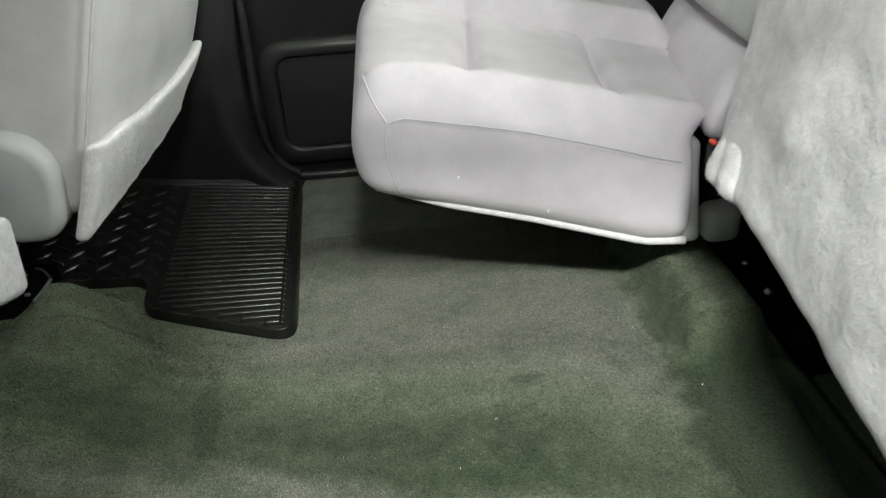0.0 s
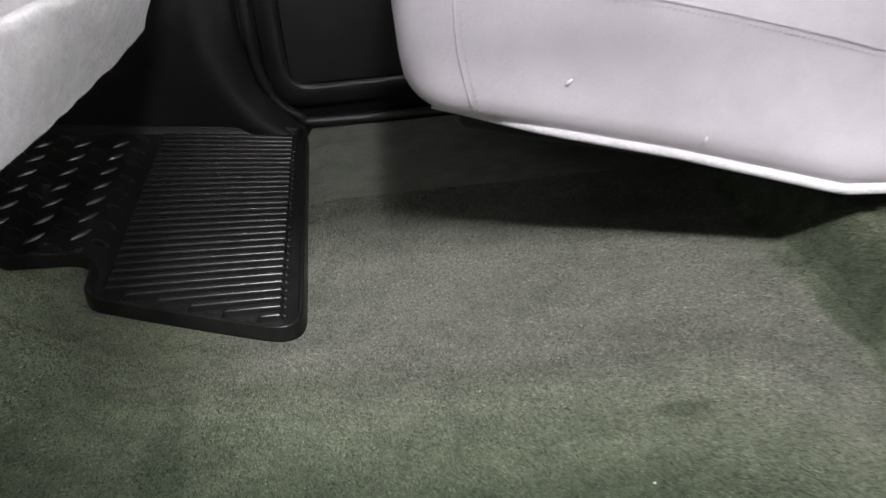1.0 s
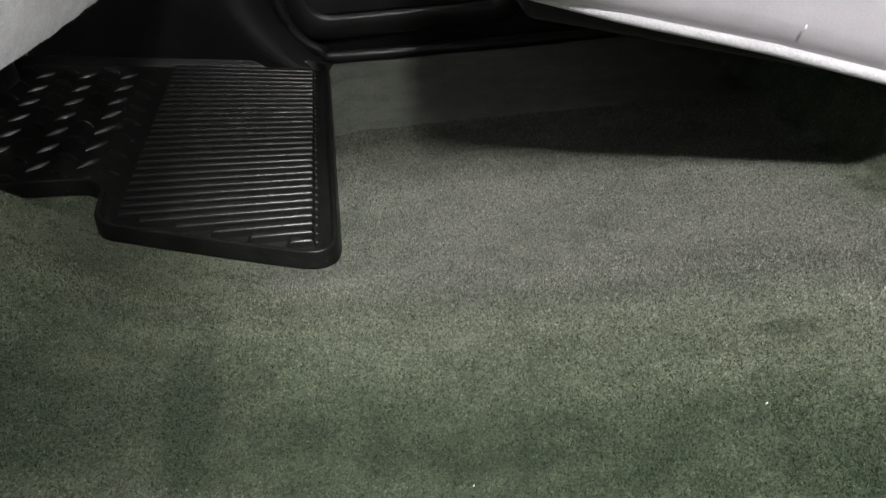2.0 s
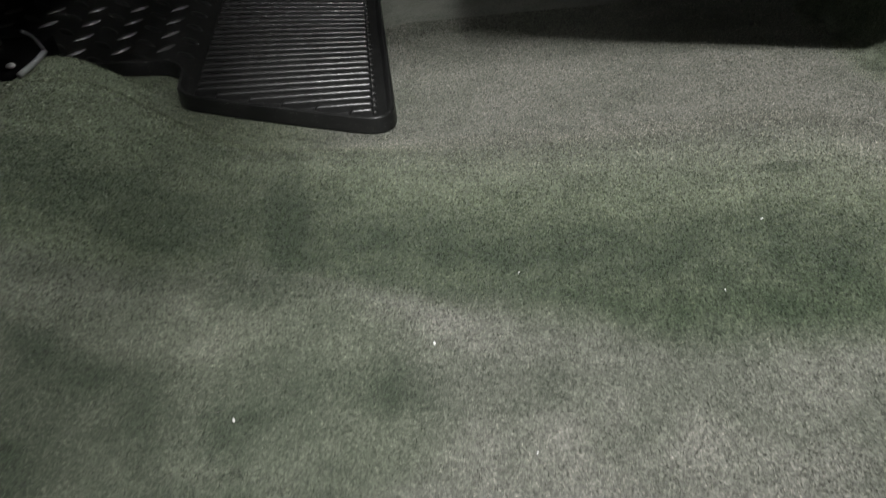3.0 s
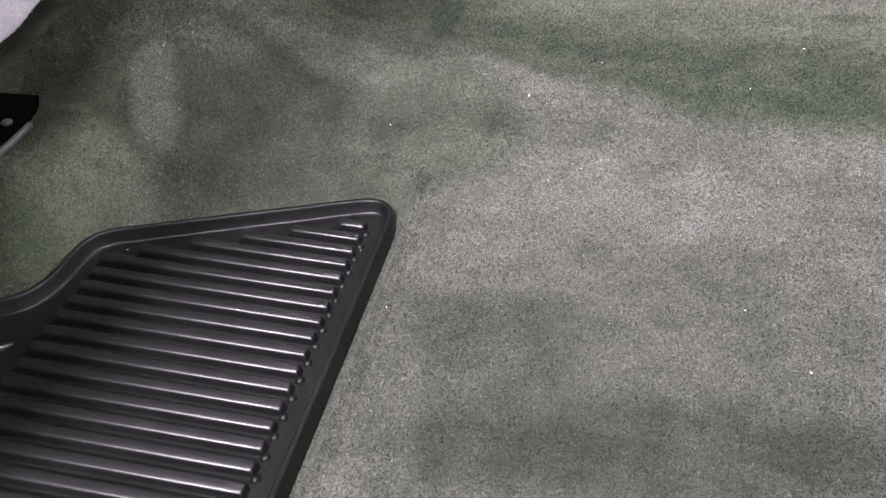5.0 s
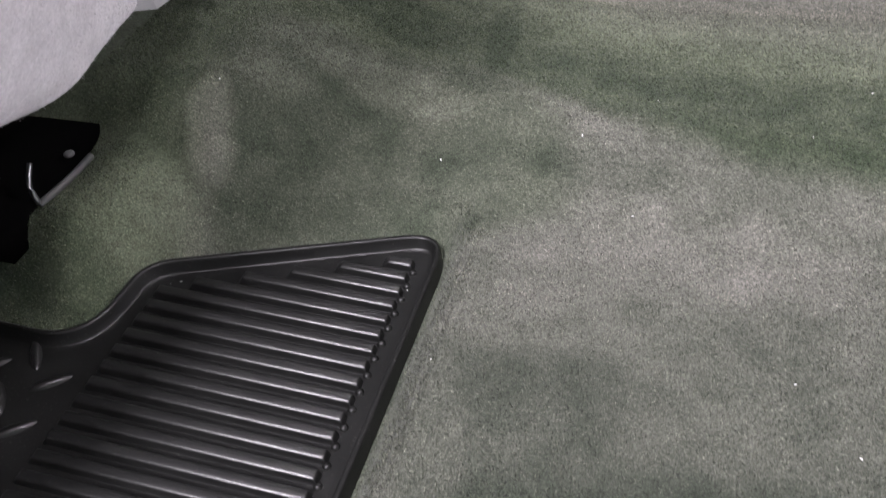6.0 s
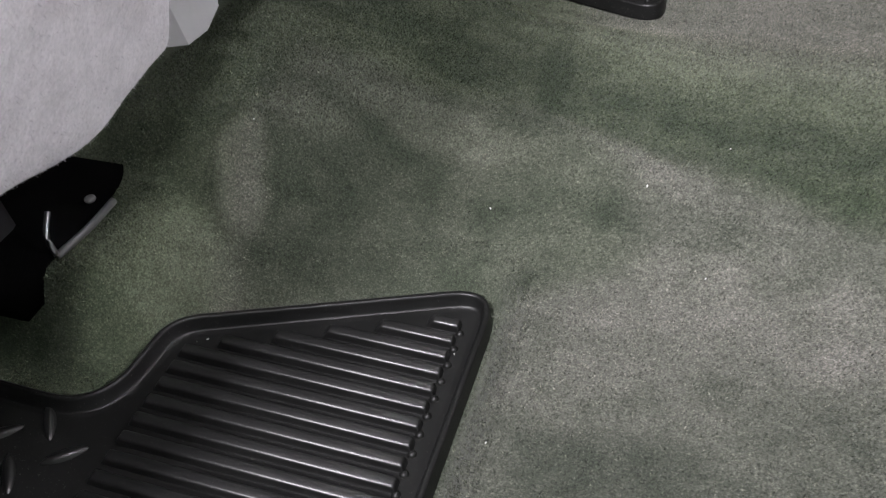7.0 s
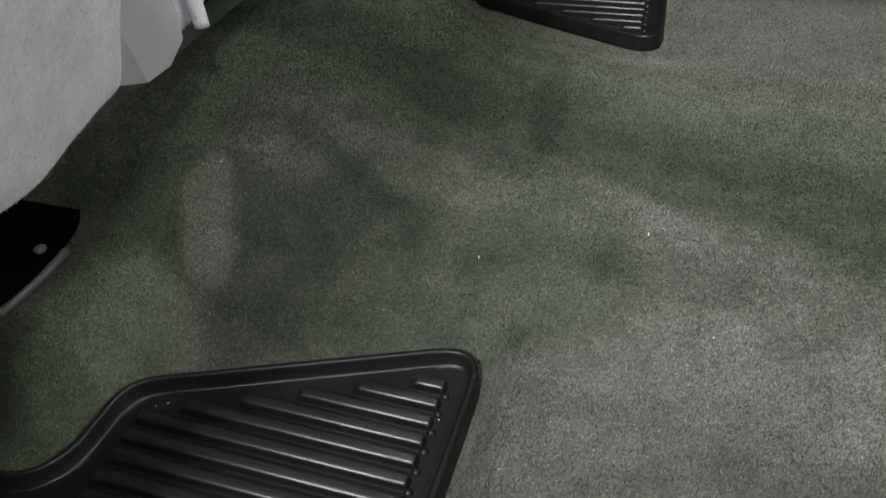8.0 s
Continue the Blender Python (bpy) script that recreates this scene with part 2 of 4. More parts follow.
def soft_bm(size, radius, counts, shape):
    """A box with rounded edges, cut into a fine grid; shape(p, a, b, c) gives each point's place from its place and its shares along the box."""
    bm = bmesh.new()
    sx, sy, sz = size
    axes = []
    for s, n in zip(size, counts):
        inner = np.linspace(radius, s - radius, n)
        lead = radius * (1 - np.cos(np.linspace(0, math.pi / 2, 5)))[:-1]
        axes.append(np.concatenate([lead, inner, s - lead[::-1]]))
    index = {}

    def vert(i, j, k):
        if (i, j, k) not in index:
            q = np.array((axes[0][i], axes[1][j], axes[2][k]))
            core = np.clip(q, radius, np.array(size) - radius)
            d = q - core
            length = np.linalg.norm(d)
            p = core + d / length * radius if length > 1e-9 else q
            index[i, j, k] = bm.verts.new(shape(p, p[0] / sx, p[1] / sy, p[2] / sz))
        return index[i, j, k]

    nx, ny, nz = (len(a) - 1 for a in axes)
    for i in range(nx):
        for j in range(ny):
            bm.faces.new([vert(*q) for q in ((i, j, 0), (i, j + 1, 0), (i + 1, j + 1, 0), (i + 1, j, 0))])
            bm.faces.new([vert(*q) for q in ((i, j, nz), (i + 1, j, nz), (i + 1, j + 1, nz), (i, j + 1, nz))])
        for k in range(nz):
            bm.faces.new([vert(*q) for q in ((i, 0, k), (i + 1, 0, k), (i + 1, 0, k + 1), (i, 0, k + 1))])
            bm.faces.new([vert(*q) for q in ((i, ny, k), (i, ny, k + 1), (i + 1, ny, k + 1), (i + 1, ny, k))])
    for j in range(ny):
        for k in range(nz):
            bm.faces.new([vert(*q) for q in ((0, j, k), (0, j, k + 1), (0, j + 1, k + 1), (0, j + 1, k))])
            bm.faces.new([vert(*q) for q in ((nx, j, k), (nx, j + 1, k), (nx, j + 1, k + 1), (nx, j, k + 1))])
    return bm


def tube_bm(points, radius, sides=8, bm=None):
    """A round cord through points."""
    bm = bm or bmesh.new()
    pts = [Vector(p) for p in points]
    rings = []
    for i, p in enumerate(pts):
        d = (pts[min(i + 1, len(pts) - 1)] - pts[max(i - 1, 0)]).normalized()
        side = d.cross(Vector((0, 0, 1))) if abs(d.z) < 0.9 else d.cross(Vector((0, 1, 0)))
        side.normalize()
        up = side.cross(d)
        r = radius(i / (len(pts) - 1)) if callable(radius) else radius
        rings.append([bm.verts.new(p + (side * math.cos(a) + up * math.sin(a)) * r) for a in (2 * math.pi * k / sides for k in range(sides))])
    for a, b in zip(rings, rings[1:]):
        for k in range(sides):
            bm.faces.new((a[k], a[(k + 1) % sides], b[(k + 1) % sides], b[k]))
    bm.faces.new(rings[0])
    bm.faces.new(rings[-1][::-1])
    return bm


def curve_points(points, n):
    """n points along a smooth line through the given ones."""
    p = [Vector(q) for q in points]
    p = [2 * p[0] - p[1]] + p + [2 * p[-1] - p[-2]]
    out = []
    for i in range(n):
        u = i / (n - 1) * (len(p) - 3)
        k = min(int(u), len(p) - 4)
        t = u - k
        a, b, c, d = p[k:k + 4]
        out.append(0.5 * (2 * b + (c - a) * t + (2 * a - 5 * b + 4 * c - d) * t * t + (3 * b - a - 3 * c + d) * t ** 3))
    return out


def sheet_bm(outline, thickness):
    """A flat plate in the x-z plane from an outline of (x, z), as thick as given along y from 0."""
    bm = bmesh.new()
    lower = [bm.verts.new((x, 0, z)) for x, z in outline]
    upper = [bm.verts.new((x, thickness, z)) for x, z in outline]
    bm.faces.new(lower)
    bm.faces.new(upper[::-1])
    n = len(outline)
    for i in range(n):
        bm.faces.new((lower[i], upper[i], upper[(i + 1) % n], lower[(i + 1) % n]))
    return bm


def fuzz(ob, count, length, mat, parent, seed=1, least_x=-9):
    """Short fibres standing on a part, as a part of the same thing."""
    rng = np.random.default_rng(seed)
    me = ob.data
    me.calc_loop_triangles()
    co = np.empty(len(me.vertices) * 3)
    me.vertices.foreach_get("co", co)
    co = co.reshape(-1, 3)
    tri = np.empty(len(me.loop_triangles) * 3, dtype=np.int32)
    me.loop_triangles.foreach_get("vertices", tri)
    p = co[tri.reshape(-1, 3)]
    cross = np.cross(p[:, 1] - p[:, 0], p[:, 2] - p[:, 0])
    area = np.linalg.norm(cross, axis=1)
    pick = rng.choice(len(p), count, p=area / area.sum())
    u, v = rng.random(count), rng.random(count)
    over = u + v > 1
    u[over], v[over] = 1 - u[over], 1 - v[over]
    q = p[pick]
    root = q[:, 0] + u[:, None] * (q[:, 1] - q[:, 0]) + v[:, None] * (q[:, 2] - q[:, 0])
    n = cross[pick] / area[pick][:, None]
    tip = root + (0.8 * n + rng.normal(0, 0.8, (count, 3))) * (length * rng.uniform(0.4, 1.1, count))[:, None]
    side = np.cross(n, rng.normal(0, 1, (count, 3)))
    side = side / np.linalg.norm(side, axis=1)[:, None] * rng.uniform(0.0002, 0.0004, count)[:, None]
    out = np.stack([root - side - n * 0.0003, root + side - n * 0.0003, tip], 1).reshape(-1, 3)
    hair = bpy.data.meshes.new("nap")
    hair.vertices.add(3 * count)
    hair.vertices.foreach_set("co", out.astype(np.float32).ravel())
    hair.loops.add(3 * count)
    hair.loops.foreach_set("vertex_index", np.arange(3 * count, dtype=np.int32))
    hair.polygons.add(count)
    hair.polygons.foreach_set("loop_start", np.arange(0, 3 * count, 3, dtype=np.int32))
    hair.update(calc_edges=True)
    hair.materials.append(mat)
    fluff = new("nap", hair)
    fluff.parent = parent
    fluff.matrix_parent_inverse = ob.matrix_parent_inverse.copy()
    return fluff


# ---------------------------------------------------------------- where the mats lie
def mat_outline(grow=0.0):
    """Outline of a mat: p forward from the rear edge, q outward from the inner corner; corners are rounded."""
    corners = [(0.008, -0.001, 0.046), (0.254, 0.117, 0.024), (0.258, 0.208, 0.042), (0.58, 0.220, 0.02), (0.58, 0.575, 0.03), (0.008, 0.575, 0.03)]
    out = []
    n = len(corners)
    for i, (p, q, r) in enumerate(corners):
        here = Vector((p, q))
        a = (Vector(corners[i - 1][:2]) - here).normalized()
        b = (Vector(corners[(i + 1) % n][:2]) - here).normalized()
        for k in range(9):
            t = k / 8
            s, e = here + a * r, here + b * r
            out.append((1 - t) ** 2 * s + 2 * t * (1 - t) * here + t * t * e)
    m = len(out)
    if grow:
        moved = []
        for i in range(m):
            d = (out[(i + 1) % m] - out[i - 1]).normalized()
            moved.append(out[i] + Vector((-d.y, d.x)) * grow)
        out = moved
    return out


class MatFrame:
    """A mat's inner rear corner, the side it reaches to (-1 near door, 1 far door), its turn in degrees, and its rise to the front, which may grow outward."""

    def __init__(self, x, y, z, side, turn, rise_, twist):
        self.x, self.y, self.z, self.side, self.turn, self.rise, self.twist = x, y, z, side, turn, rise_, twist
        self.c, self.s = math.cos(radians(turn)), math.sin(radians(turn))

    def local(self, x, y):
        dx, dy = x - self.x, y - self.y
        return -(self.c * dx + self.s * dy), self.side * (self.c * dy - self.s * dx)

    def lift(self, p, q):
        return (self.rise + self.twist * q) * p


NEAR_MAT = MatFrame(-0.266, 0.633, -0.0410, -1, 0.0, 0.118, 0.0)
FAR_MAT = MatFrame(-0.184, 1.0780, -0.0040, 1, 3.2, 0.005, 0.23)
MAT_EDGE = [(v.x, v.y) for v in mat_outline()][::2]


def beyond_mat(p, q):
    """Distance outside a mat's outline, negative within."""
    if p < -0.06 or q < -0.06 or p > 0.64 or q > 0.64:
        return 0.06
    best, inside = 9.0, False
    n = len(MAT_EDGE)
    for k in range(n):
        (ax, ay), (bx, by) = MAT_EDGE[k], MAT_EDGE[(k + 1) % n]
        ex, ey = bx - ax, by - ay
        t = min(1.0, max(0.0, ((p - ax) * ex + (q - ay) * ey) / (ex * ex + ey * ey)))
        best = min(best, (p - ax - t * ex) ** 2 + (q - ay - t * ey) ** 2)
        if (ay > q) != (by > q) and p < ax + (q - ay) / (by - ay) * ex:
            inside = not inside
    return -math.sqrt(best) if inside else math.sqrt(best)


# ---------------------------------------------------------------- floor
MID = 0.855  # the middle of the cab, across


def floor_height(x, y):
    far = y > MID
    d = abs(y - MID) + (0.022 if far else 0.0)
    xm = x - 0.072 if far else x
    wide = 0.095 * step(-0.28, -0.50, x)
    if not far:
        wide -= 0.030 * step(-0.20, -0.29, x) * (1 - step(-0.36, -0.48, x))
    tunnel = (0.038 + 0.024 * step(-0.12, -0.32, x) + 0.050 * step(-0.32, -0.50, x)) * (1 - step(0.16, 0.31, x))
    z = tunnel * (1 - step(0.095 + wide, 0.240 + wide, d))
    # the seat mounting swells up in front, and leaves a pocket for the mat
    pocket = lerp_table(((-0.75, 0.425), (-0.56, 0.415), (-0.50, 0.325), (-0.40, 0.30)), xm)
    z = max(z, 0.072 * step(-0.42, -0.57, x) * (1 - step(pocket - 0.055, pocket, d)))
    riser = step(0.340, 0.388, x) * step(0.900, 0.942, y) * (1 - step(0.452, 0.492, x))
    z = max(z, 0.072 * riser)
    # the carpet gives way under the mats
    for m in (NEAR_MAT, FAR_MAT):
        p, q = m.local(x, y)
        share_ = 1 - step(0.0, 0.036, beyond_mat(p, q))
        if share_ > 0:
            z += (m.z + m.lift(p, q) - 0.002 - z) * share_
    ripple = 0.0025 * noise.noise((x * 6, y * 6, 0.3)) + 0.0012 * noise.noise((x * 17, y * 17, 4.1))
    return z + ripple * (1 - step(0.24, 0.28, d))


def carpet_floor():
    bm = bmesh.new()
    xs = np.linspace(-1.05, 0.50, 176)
    ys = np.linspace(0.03, 1.70, 168)
    grid = [[bm.verts.new((x, y, floor_height(x, y))) for y in ys] for x in xs]
    for a, b in zip(grid, grid[1:]):
        for j in range(len(ys) - 1):
            bm.faces.new((a[j], b[j], b[j + 1], a[j + 1]))
    for a, b in zip(grid[-1], grid[-1][1:]):
        c, d = bm.verts.new(a.co + Vector((0.004, 0, -0.03))), bm.verts.new(b.co + Vector((0.004, 0, -0.03)))
        bm.faces.new((a, c, d, b))
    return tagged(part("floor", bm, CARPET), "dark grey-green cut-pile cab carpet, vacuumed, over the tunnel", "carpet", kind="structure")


carpet_floor()


def carpet_pile(count):
    """Short leaning fibres standing on the carpet, outside the mats."""
    rng = np.random.default_rng(7)
    xs, ys = np.linspace(-0.62, 0.48, 221), np.linspace(0.16, 1.40, 249)
    high = np.array([[floor_height(x, y) for y in ys] for x in xs])
    x = rng.uniform(xs[0], xs[-1], count)
    y = rng.uniform(ys[0], ys[-1], count)
    cover = np.array([[min(beyond_mat(*m.local(a, b)) for m in (NEAR_MAT, FAR_MAT)) for b in ys] for a in xs])
    keep = cover[((x - xs[0]) / (xs[1] - xs[0]) + 0.5).astype(int).clip(0, len(xs) - 1), ((y - ys[0]) / (ys[1] - ys[0]) + 0.5).astype(int).clip(0, len(ys) - 1)] > 0.002
    x, y = x[keep], y[keep]
    fx, fy = (x - xs[0]) / (xs[1] - xs[0]), (y - ys[0]) / (ys[1] - ys[0])
    i, j = np.minimum(fx.astype(int), len(xs) - 2), np.minimum(fy.astype(int), len(ys) - 2)
    u, v = fx - i, fy - j
    z = high[i, j] * (1 - u) * (1 - v) + high[i + 1, j] * u * (1 - v) + high[i, j + 1] * (1 - u) * v + high[i + 1, j + 1] * u * v
    n = len(x)
    turn = rng.uniform(0, 2 * math.pi, n)
    wide = rng.uniform(0.0003, 0.0007, n)
    tall = rng.uniform(0.0010, 0.0028, n)
    lean = rng.normal(0, 0.0014, (n, 2))
    root = np.stack([x, y, z - 0.0004], 1)
    side = np.stack([np.cos(turn) * wide, np.sin(turn) * wide, np.zeros(n)], 1)
    tip = root + np.stack([lean[:, 0], lean[:, 1], tall], 1)
    co = np.stack([root - side, root + side, tip], 1).reshape(-1, 3)
    me = bpy.data.meshes.new("carpet_pile")
    me.vertices.add(3 * n)
    me.vertices.foreach_set("co", co.astype(np.float32).ravel())
    me.loops.add(3 * n)
    me.loops.foreach_set("vertex_index", np.arange(3 * n, dtype=np.int32))
    me.polygons.add(n)
    me.polygons.foreach_set("loop_start", np.arange(0, 3 * n, 3, dtype=np.int32))
    me.update(calc_edges=True)
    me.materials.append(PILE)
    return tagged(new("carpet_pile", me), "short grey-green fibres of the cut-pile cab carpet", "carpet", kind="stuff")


carpet_pile(1150000)


# ---------------------------------------------------------------- cab shell
def shell(name, x0, x1, y0, y1, z0, z1, mat, label, category, bevel=0.004):
    return tagged(part(name, box_bm(x0, x1, y0, y1, z0, z1, bevel), mat, smooth=False), label, category, kind="structure")


shell("ground", -6, 6, -6, 8, -0.70, -0.62, CONCRETE, "grey concrete workshop ground under the truck", "ground")
shell("floor_pan", -1.6, 0.95, 0.0, 1.80, -0.16, -0.062, DARK, "black painted steel floor pan under the carpet", "floor")
shell("wall_front", -1.68, -1.60, -0.06, 1.80, -0.10, 0.74, TRIM, "black dashboard bulkhead closing the cab", "wall")
shell("wall_rear", 0.90, 0.98, -0.06, 1.80, -0.10, 0.76, DARK, "dark carpeted rear cab wall", "wall")
shell("wall_far", -1.60, 0.90, 1.77, 1.83, -0.10, 0.74, PAINT, "painted outer skin of the cab side", "wall")
shell("ceiling", -1.68, 0.98, -0.02, 1.83, 1.30, 1.37, LINING, "light grey fabric roof lining", "ceiling")
# unseen; its lower edge is shaped by where it cuts off the outside light
rail = part("roof_rail", sheet_bm([(-1.68, 1.46), (-1.68, 1.372), (-0.10, 1.362), (0.45, 1.322), (0.60, 1.27), (0.98, 1.05), (0.98, 1.46)], 0.08), PAINT, smooth=False)
rail.location.y = -0.10
tagged(rail, "painted roof rail over the open door, sloping down to the rear", "roof rail", kind="structure")
shell("pillar_near", -0.72, -0.510, -0.10, 0.015, -0.03, 1.362, TRIM, "black plastic door pillar beside the opening", "pillar", 0.02)
shell("wall_near", -1.60, -0.72, -0.10, -0.03, -0.10, 0.74, TRIM, "black front door card, closed", "wall")
shell("pillar_rear", 0.60, 0.98, -0.10, -0.02, -0.03, 1.048, TRIM, "black rear cab pillar trim", "pillar", 0.02)
shell("pillar_corner", 0.84, 0.98, 1.70, 1.80, 0.765, 1.30, TRIM, "black rear corner pillar trim", "pillar", 0.02)
shell("sill_near", -1.60, 0.90, -0.10, 0.03, -0.10, -0.02, TRIM, "black plastic door sill", "sill", 0.01)
for label, box in (("front door window glass", (-1.58, -0.48, 1.795, 1.801, 0.745, 1.298)), ("rear door window glass", (-0.28, 0.835, 1.795, 1.801, 0.745, 1.298)), ("rear window glass", (0.935, 0.941, 0.0, 1.69, 0.765, 1.298)), ("windscreen glass", (-1.645, -1.639, 0.0, 1.78, 0.745, 1.298))):
    pane = part("window_1", box_bm(*box), GLASS, smooth=False)
    tagged(pane, "clear " + label + " over the cab side", "window", kind="structure")
    pane.visible_shadow = False
tagged(part("carpet_seam", tube_bm([(0.462 - 0.11 * (0.83 - y), y, floor_height(0.45, y) + 0.0012) for y in np.linspace(0.84, 0.45, 30)], 0.0018, 6), DARK), "dark seam where two pieces of carpet meet", "seam", kind="structure")
shell("carpet_edge", 0.512, 0.548, 0.03, 0.88, -0.062, -0.004, CARPET, "dark strip of carpet behind the floor seam", "carpet", 0.006)
# raised out of sight to block light leaking under the bench
shell("rear_riser", 0.56, 0.62, 0.03, 1.70, -0.062, 0.40, DARK, "black lining under the rear bench", "riser")


# far door and pillar trim
def far_side():
    y = 1.69
    at = (-0.10, y, 0.0)
    door = thing("door_1", at, "closed black plastic rear door with a recessed speaker grille", "door", kind="structure")
    place(part("door_card", box_bm(-0.305, 0.60, y + 0.012, y + 0.06, 0.0, 1.05, 0.012), TRIM, door), at)
    # raised frame with a rounded opening round the speaker
    def rounded(x0, x1, z0, z1, r, n=7):
        pts = []
        for cx, cz, a0 in ((x1 - r, z1 - r, 0), (x0 + r, z1 - r, 90), (x0 + r, z0 + r, 180), (x1 - r, z0 + r, 270)):
            pts += [(cx + r * math.cos(radians(a0 + 90 * k / n)), cz + r * math.sin(radians(a0 + 90 * k / n))) for k in range(n + 1)]
        return pts
    bm = bmesh.new()
    loops = []
    for (x0, x1, z0, z1, r), depth in (((-0.284, 0.10, 0.034, 0.306, 0.055), 0.012), ((-0.278, 0.094, 0.040, 0.300, 0.050), -0.004), ((-0.251, 0.070, 0.067, 0.276, 0.040), -0.006), ((-0.247, 0.066, 0.071, 0.272, 0.038), -0.004), ((-0.243, 0.062, 0.075, 0.268, 0.036), 0.010)):
        loops.append([bm.verts.new((px, y + depth, pz)) for px, pz in rounded(x0, x1, z0, z1, r)])
    for a, b in zip(loops, loops[1:]):
        for k in range(len(a)):
            bm.faces.new((a[k], a[(k + 1) % len(a)], b[(k + 1) % len(a)], b[k]))
    place(part("speaker_frame", bm, TRIM, door), at)
    place(part("speaker_grille", soft_bm((0.306, 0.010, 0.196), 0.004, (10, 2, 8), lambda p, a, b, c: (-0.243 + p[0], y + 0.002 + p[1] - 0.005 * math.sin(math.pi * a) * math.sin(math.pi * c), 0.074 + p[2])), DARK, door, "matte black speaker grille"), at)
    place(part("armrest", soft_bm((0.80, 0.05, 0.06), 0.02, (8, 2, 2), lambda p, a, b, c: (-0.25 + p[0], y - 0.03 + p[1], 0.40 + p[2])), TRIM, door), at)
    # rubber seal round the door opening
    line = [(-0.284, y - 0.008, 1.0), (-0.286, y - 0.008, 0.6), (-0.290, y - 0.008, 0.36), (-0.294, y - 0.008, 0.17), (-0.280, y - 0.008, 0.075), (-0.236, y - 0.008, 0.024), (-0.15, y - 0.008, 0.010), (0.50, y - 0.008, 0.010)]
    tagged(part("door_seal", tube_bm(curve_points(line, 60), 0.009, 10), TRIM), "black rubber door seal round the opening", "seal", kind="structure")
    # the pillar, flaring into the sill
    def edge(z):
        return lerp_table(((-0.03, -0.226), (0.0, -0.238), (0.02, -0.260), (0.04, -0.282), (0.09, -0.319), (0.16, -0.339), (0.2, -0.340), (0.3, -0.334), (0.4, -0.322), (1.1, -0.30)), z)
    bm = bmesh.new()
    rows = []
    for z in [-0.03, -0.015, 0, 0.012, 0.025, 0.04, 0.06, 0.08, 0.10, 0.13, 0.16, 0.2, 0.25, 0.3, 0.4, 0.5, 0.7, 0.9, 1.1]:
        e = edge(z)
        prof = [(-0.95, 1.668), (-0.62, 1.668), (-0.50, 1.660), (e - 0.075, 1.646), (e - 0.035, 1.634), (e - 0.012, 1.634), (e + 0.004, 1.642), (e + 0.016, 1.660), (e + 0.030, 1.700)]
        rows.append([bm.verts.new((x, yy, z - 0.004)) for x, yy in prof])
    for a, b in zip(rows, rows[1:]):
        for k in range(len(a) - 1):
            bm.faces.new((a[k], a[k + 1], b[k + 1], b[k]))
    tagged(part("pillar_far", bm, TRIM), "glossy black plastic pillar trim flaring into the sill", "pillar", kind="structure")
    sill = soft_bm((1.75, 0.07, 0.045), 0.014, (40, 4, 3), lambda p, a, b, c: (-1.05 + p[0], 1.684 + p[1], -0.036 + p[2]))
    tagged(part("sill_far", sill, TRIM), "black plastic scuff plate along the far sill", "sill", kind="structure")
    # short ribs moulded into the scuff plate
    for k in range(4):
        ob = part("sill_rib", box_bm(-0.140, -0.050, 1.6815, 1.6855, -0.018 + 0.0058 * k, -0.0150 + 0.0058 * k, 0.0008), TRIM)
        tagged(ob, "thin raised rib on the black scuff plate", "trim", "scuff plate ribs", "structure")


far_side()


# ---------------------------------------------------------------- rubber mats
def rib_bm(length):
    """A flat-topped rib, blunt at the rear end and sloping off in front."""
    rib = bmesh.new()
    rings = [(0.0072, 1.0, 0.02), (0.0066, 1.0, 0.40), (0.0058, 1.0, 0.80), (0.0050, 0.98, 0.95), (0.0040, 0.97, 1.0)]
    rings = [(-RIB_START + ahead, w, h) for ahead, w, h in rings]
    rings += [(-RIB_START - length * 0.5, 0.97, 1.0)]
    rings += [(-RIB_START - length + ahead, 0.90 + 0.07 * h, h) for ahead, h in ((0.0050, 1.0), (0.0030, 0.93), (0.0006, 0.55), (-0.0020, 0.04))]
    loops = []
    for px, w, h in rings:
        row = []
        for k in range(11):
            a = math.pi * k / 10
            sy = -math.copysign(abs(math.cos(a)) ** 0.56, math.cos(a))
            row.append(rib.verts.new((px, 0.0050 * w * sy, 0.0056 + 0.0094 * h * math.sin(a) ** 0.32)))
        loops.append(row)
    for a, b in zip(loops, loops[1:]):
        for k in range(10):
            rib.faces.new((a[k], a[k + 1], b[k + 1], b[k]))
    rib.faces.new(loops[0])
    rib.faces.new(loops[-1])
    return rib


def stud_bm():
    """A lens-shaped chequer stud."""
    bm = bmesh.new()
    rows = []
    for k in range(11):
        u = -1 + 2 * k / 10
        w = 0.0048 * (1 - u * u) ** 0.7 + 0.0001
        h = 0.0040 * (1 - u * u) ** 0.6 + 0.0001
        rows.append([bm.verts.new((u * 0.0175, w * s, h * c)) for s, c in ((-1, 0), (-0.75, 0.66), (-0.35, 0.94), (0, 1), (0.35, 0.94), (0.75, 0.66), (1, 0))])
    for a, b in zip(rows, rows[1:]):
        for k in range(6):
            bm.faces.new((a[k], a[k + 1], b[k + 1], b[k]))
    return bm


RIB_START, RIB_PITCH, RIB_SLANT = 0.0385, 0.01655, 2.9


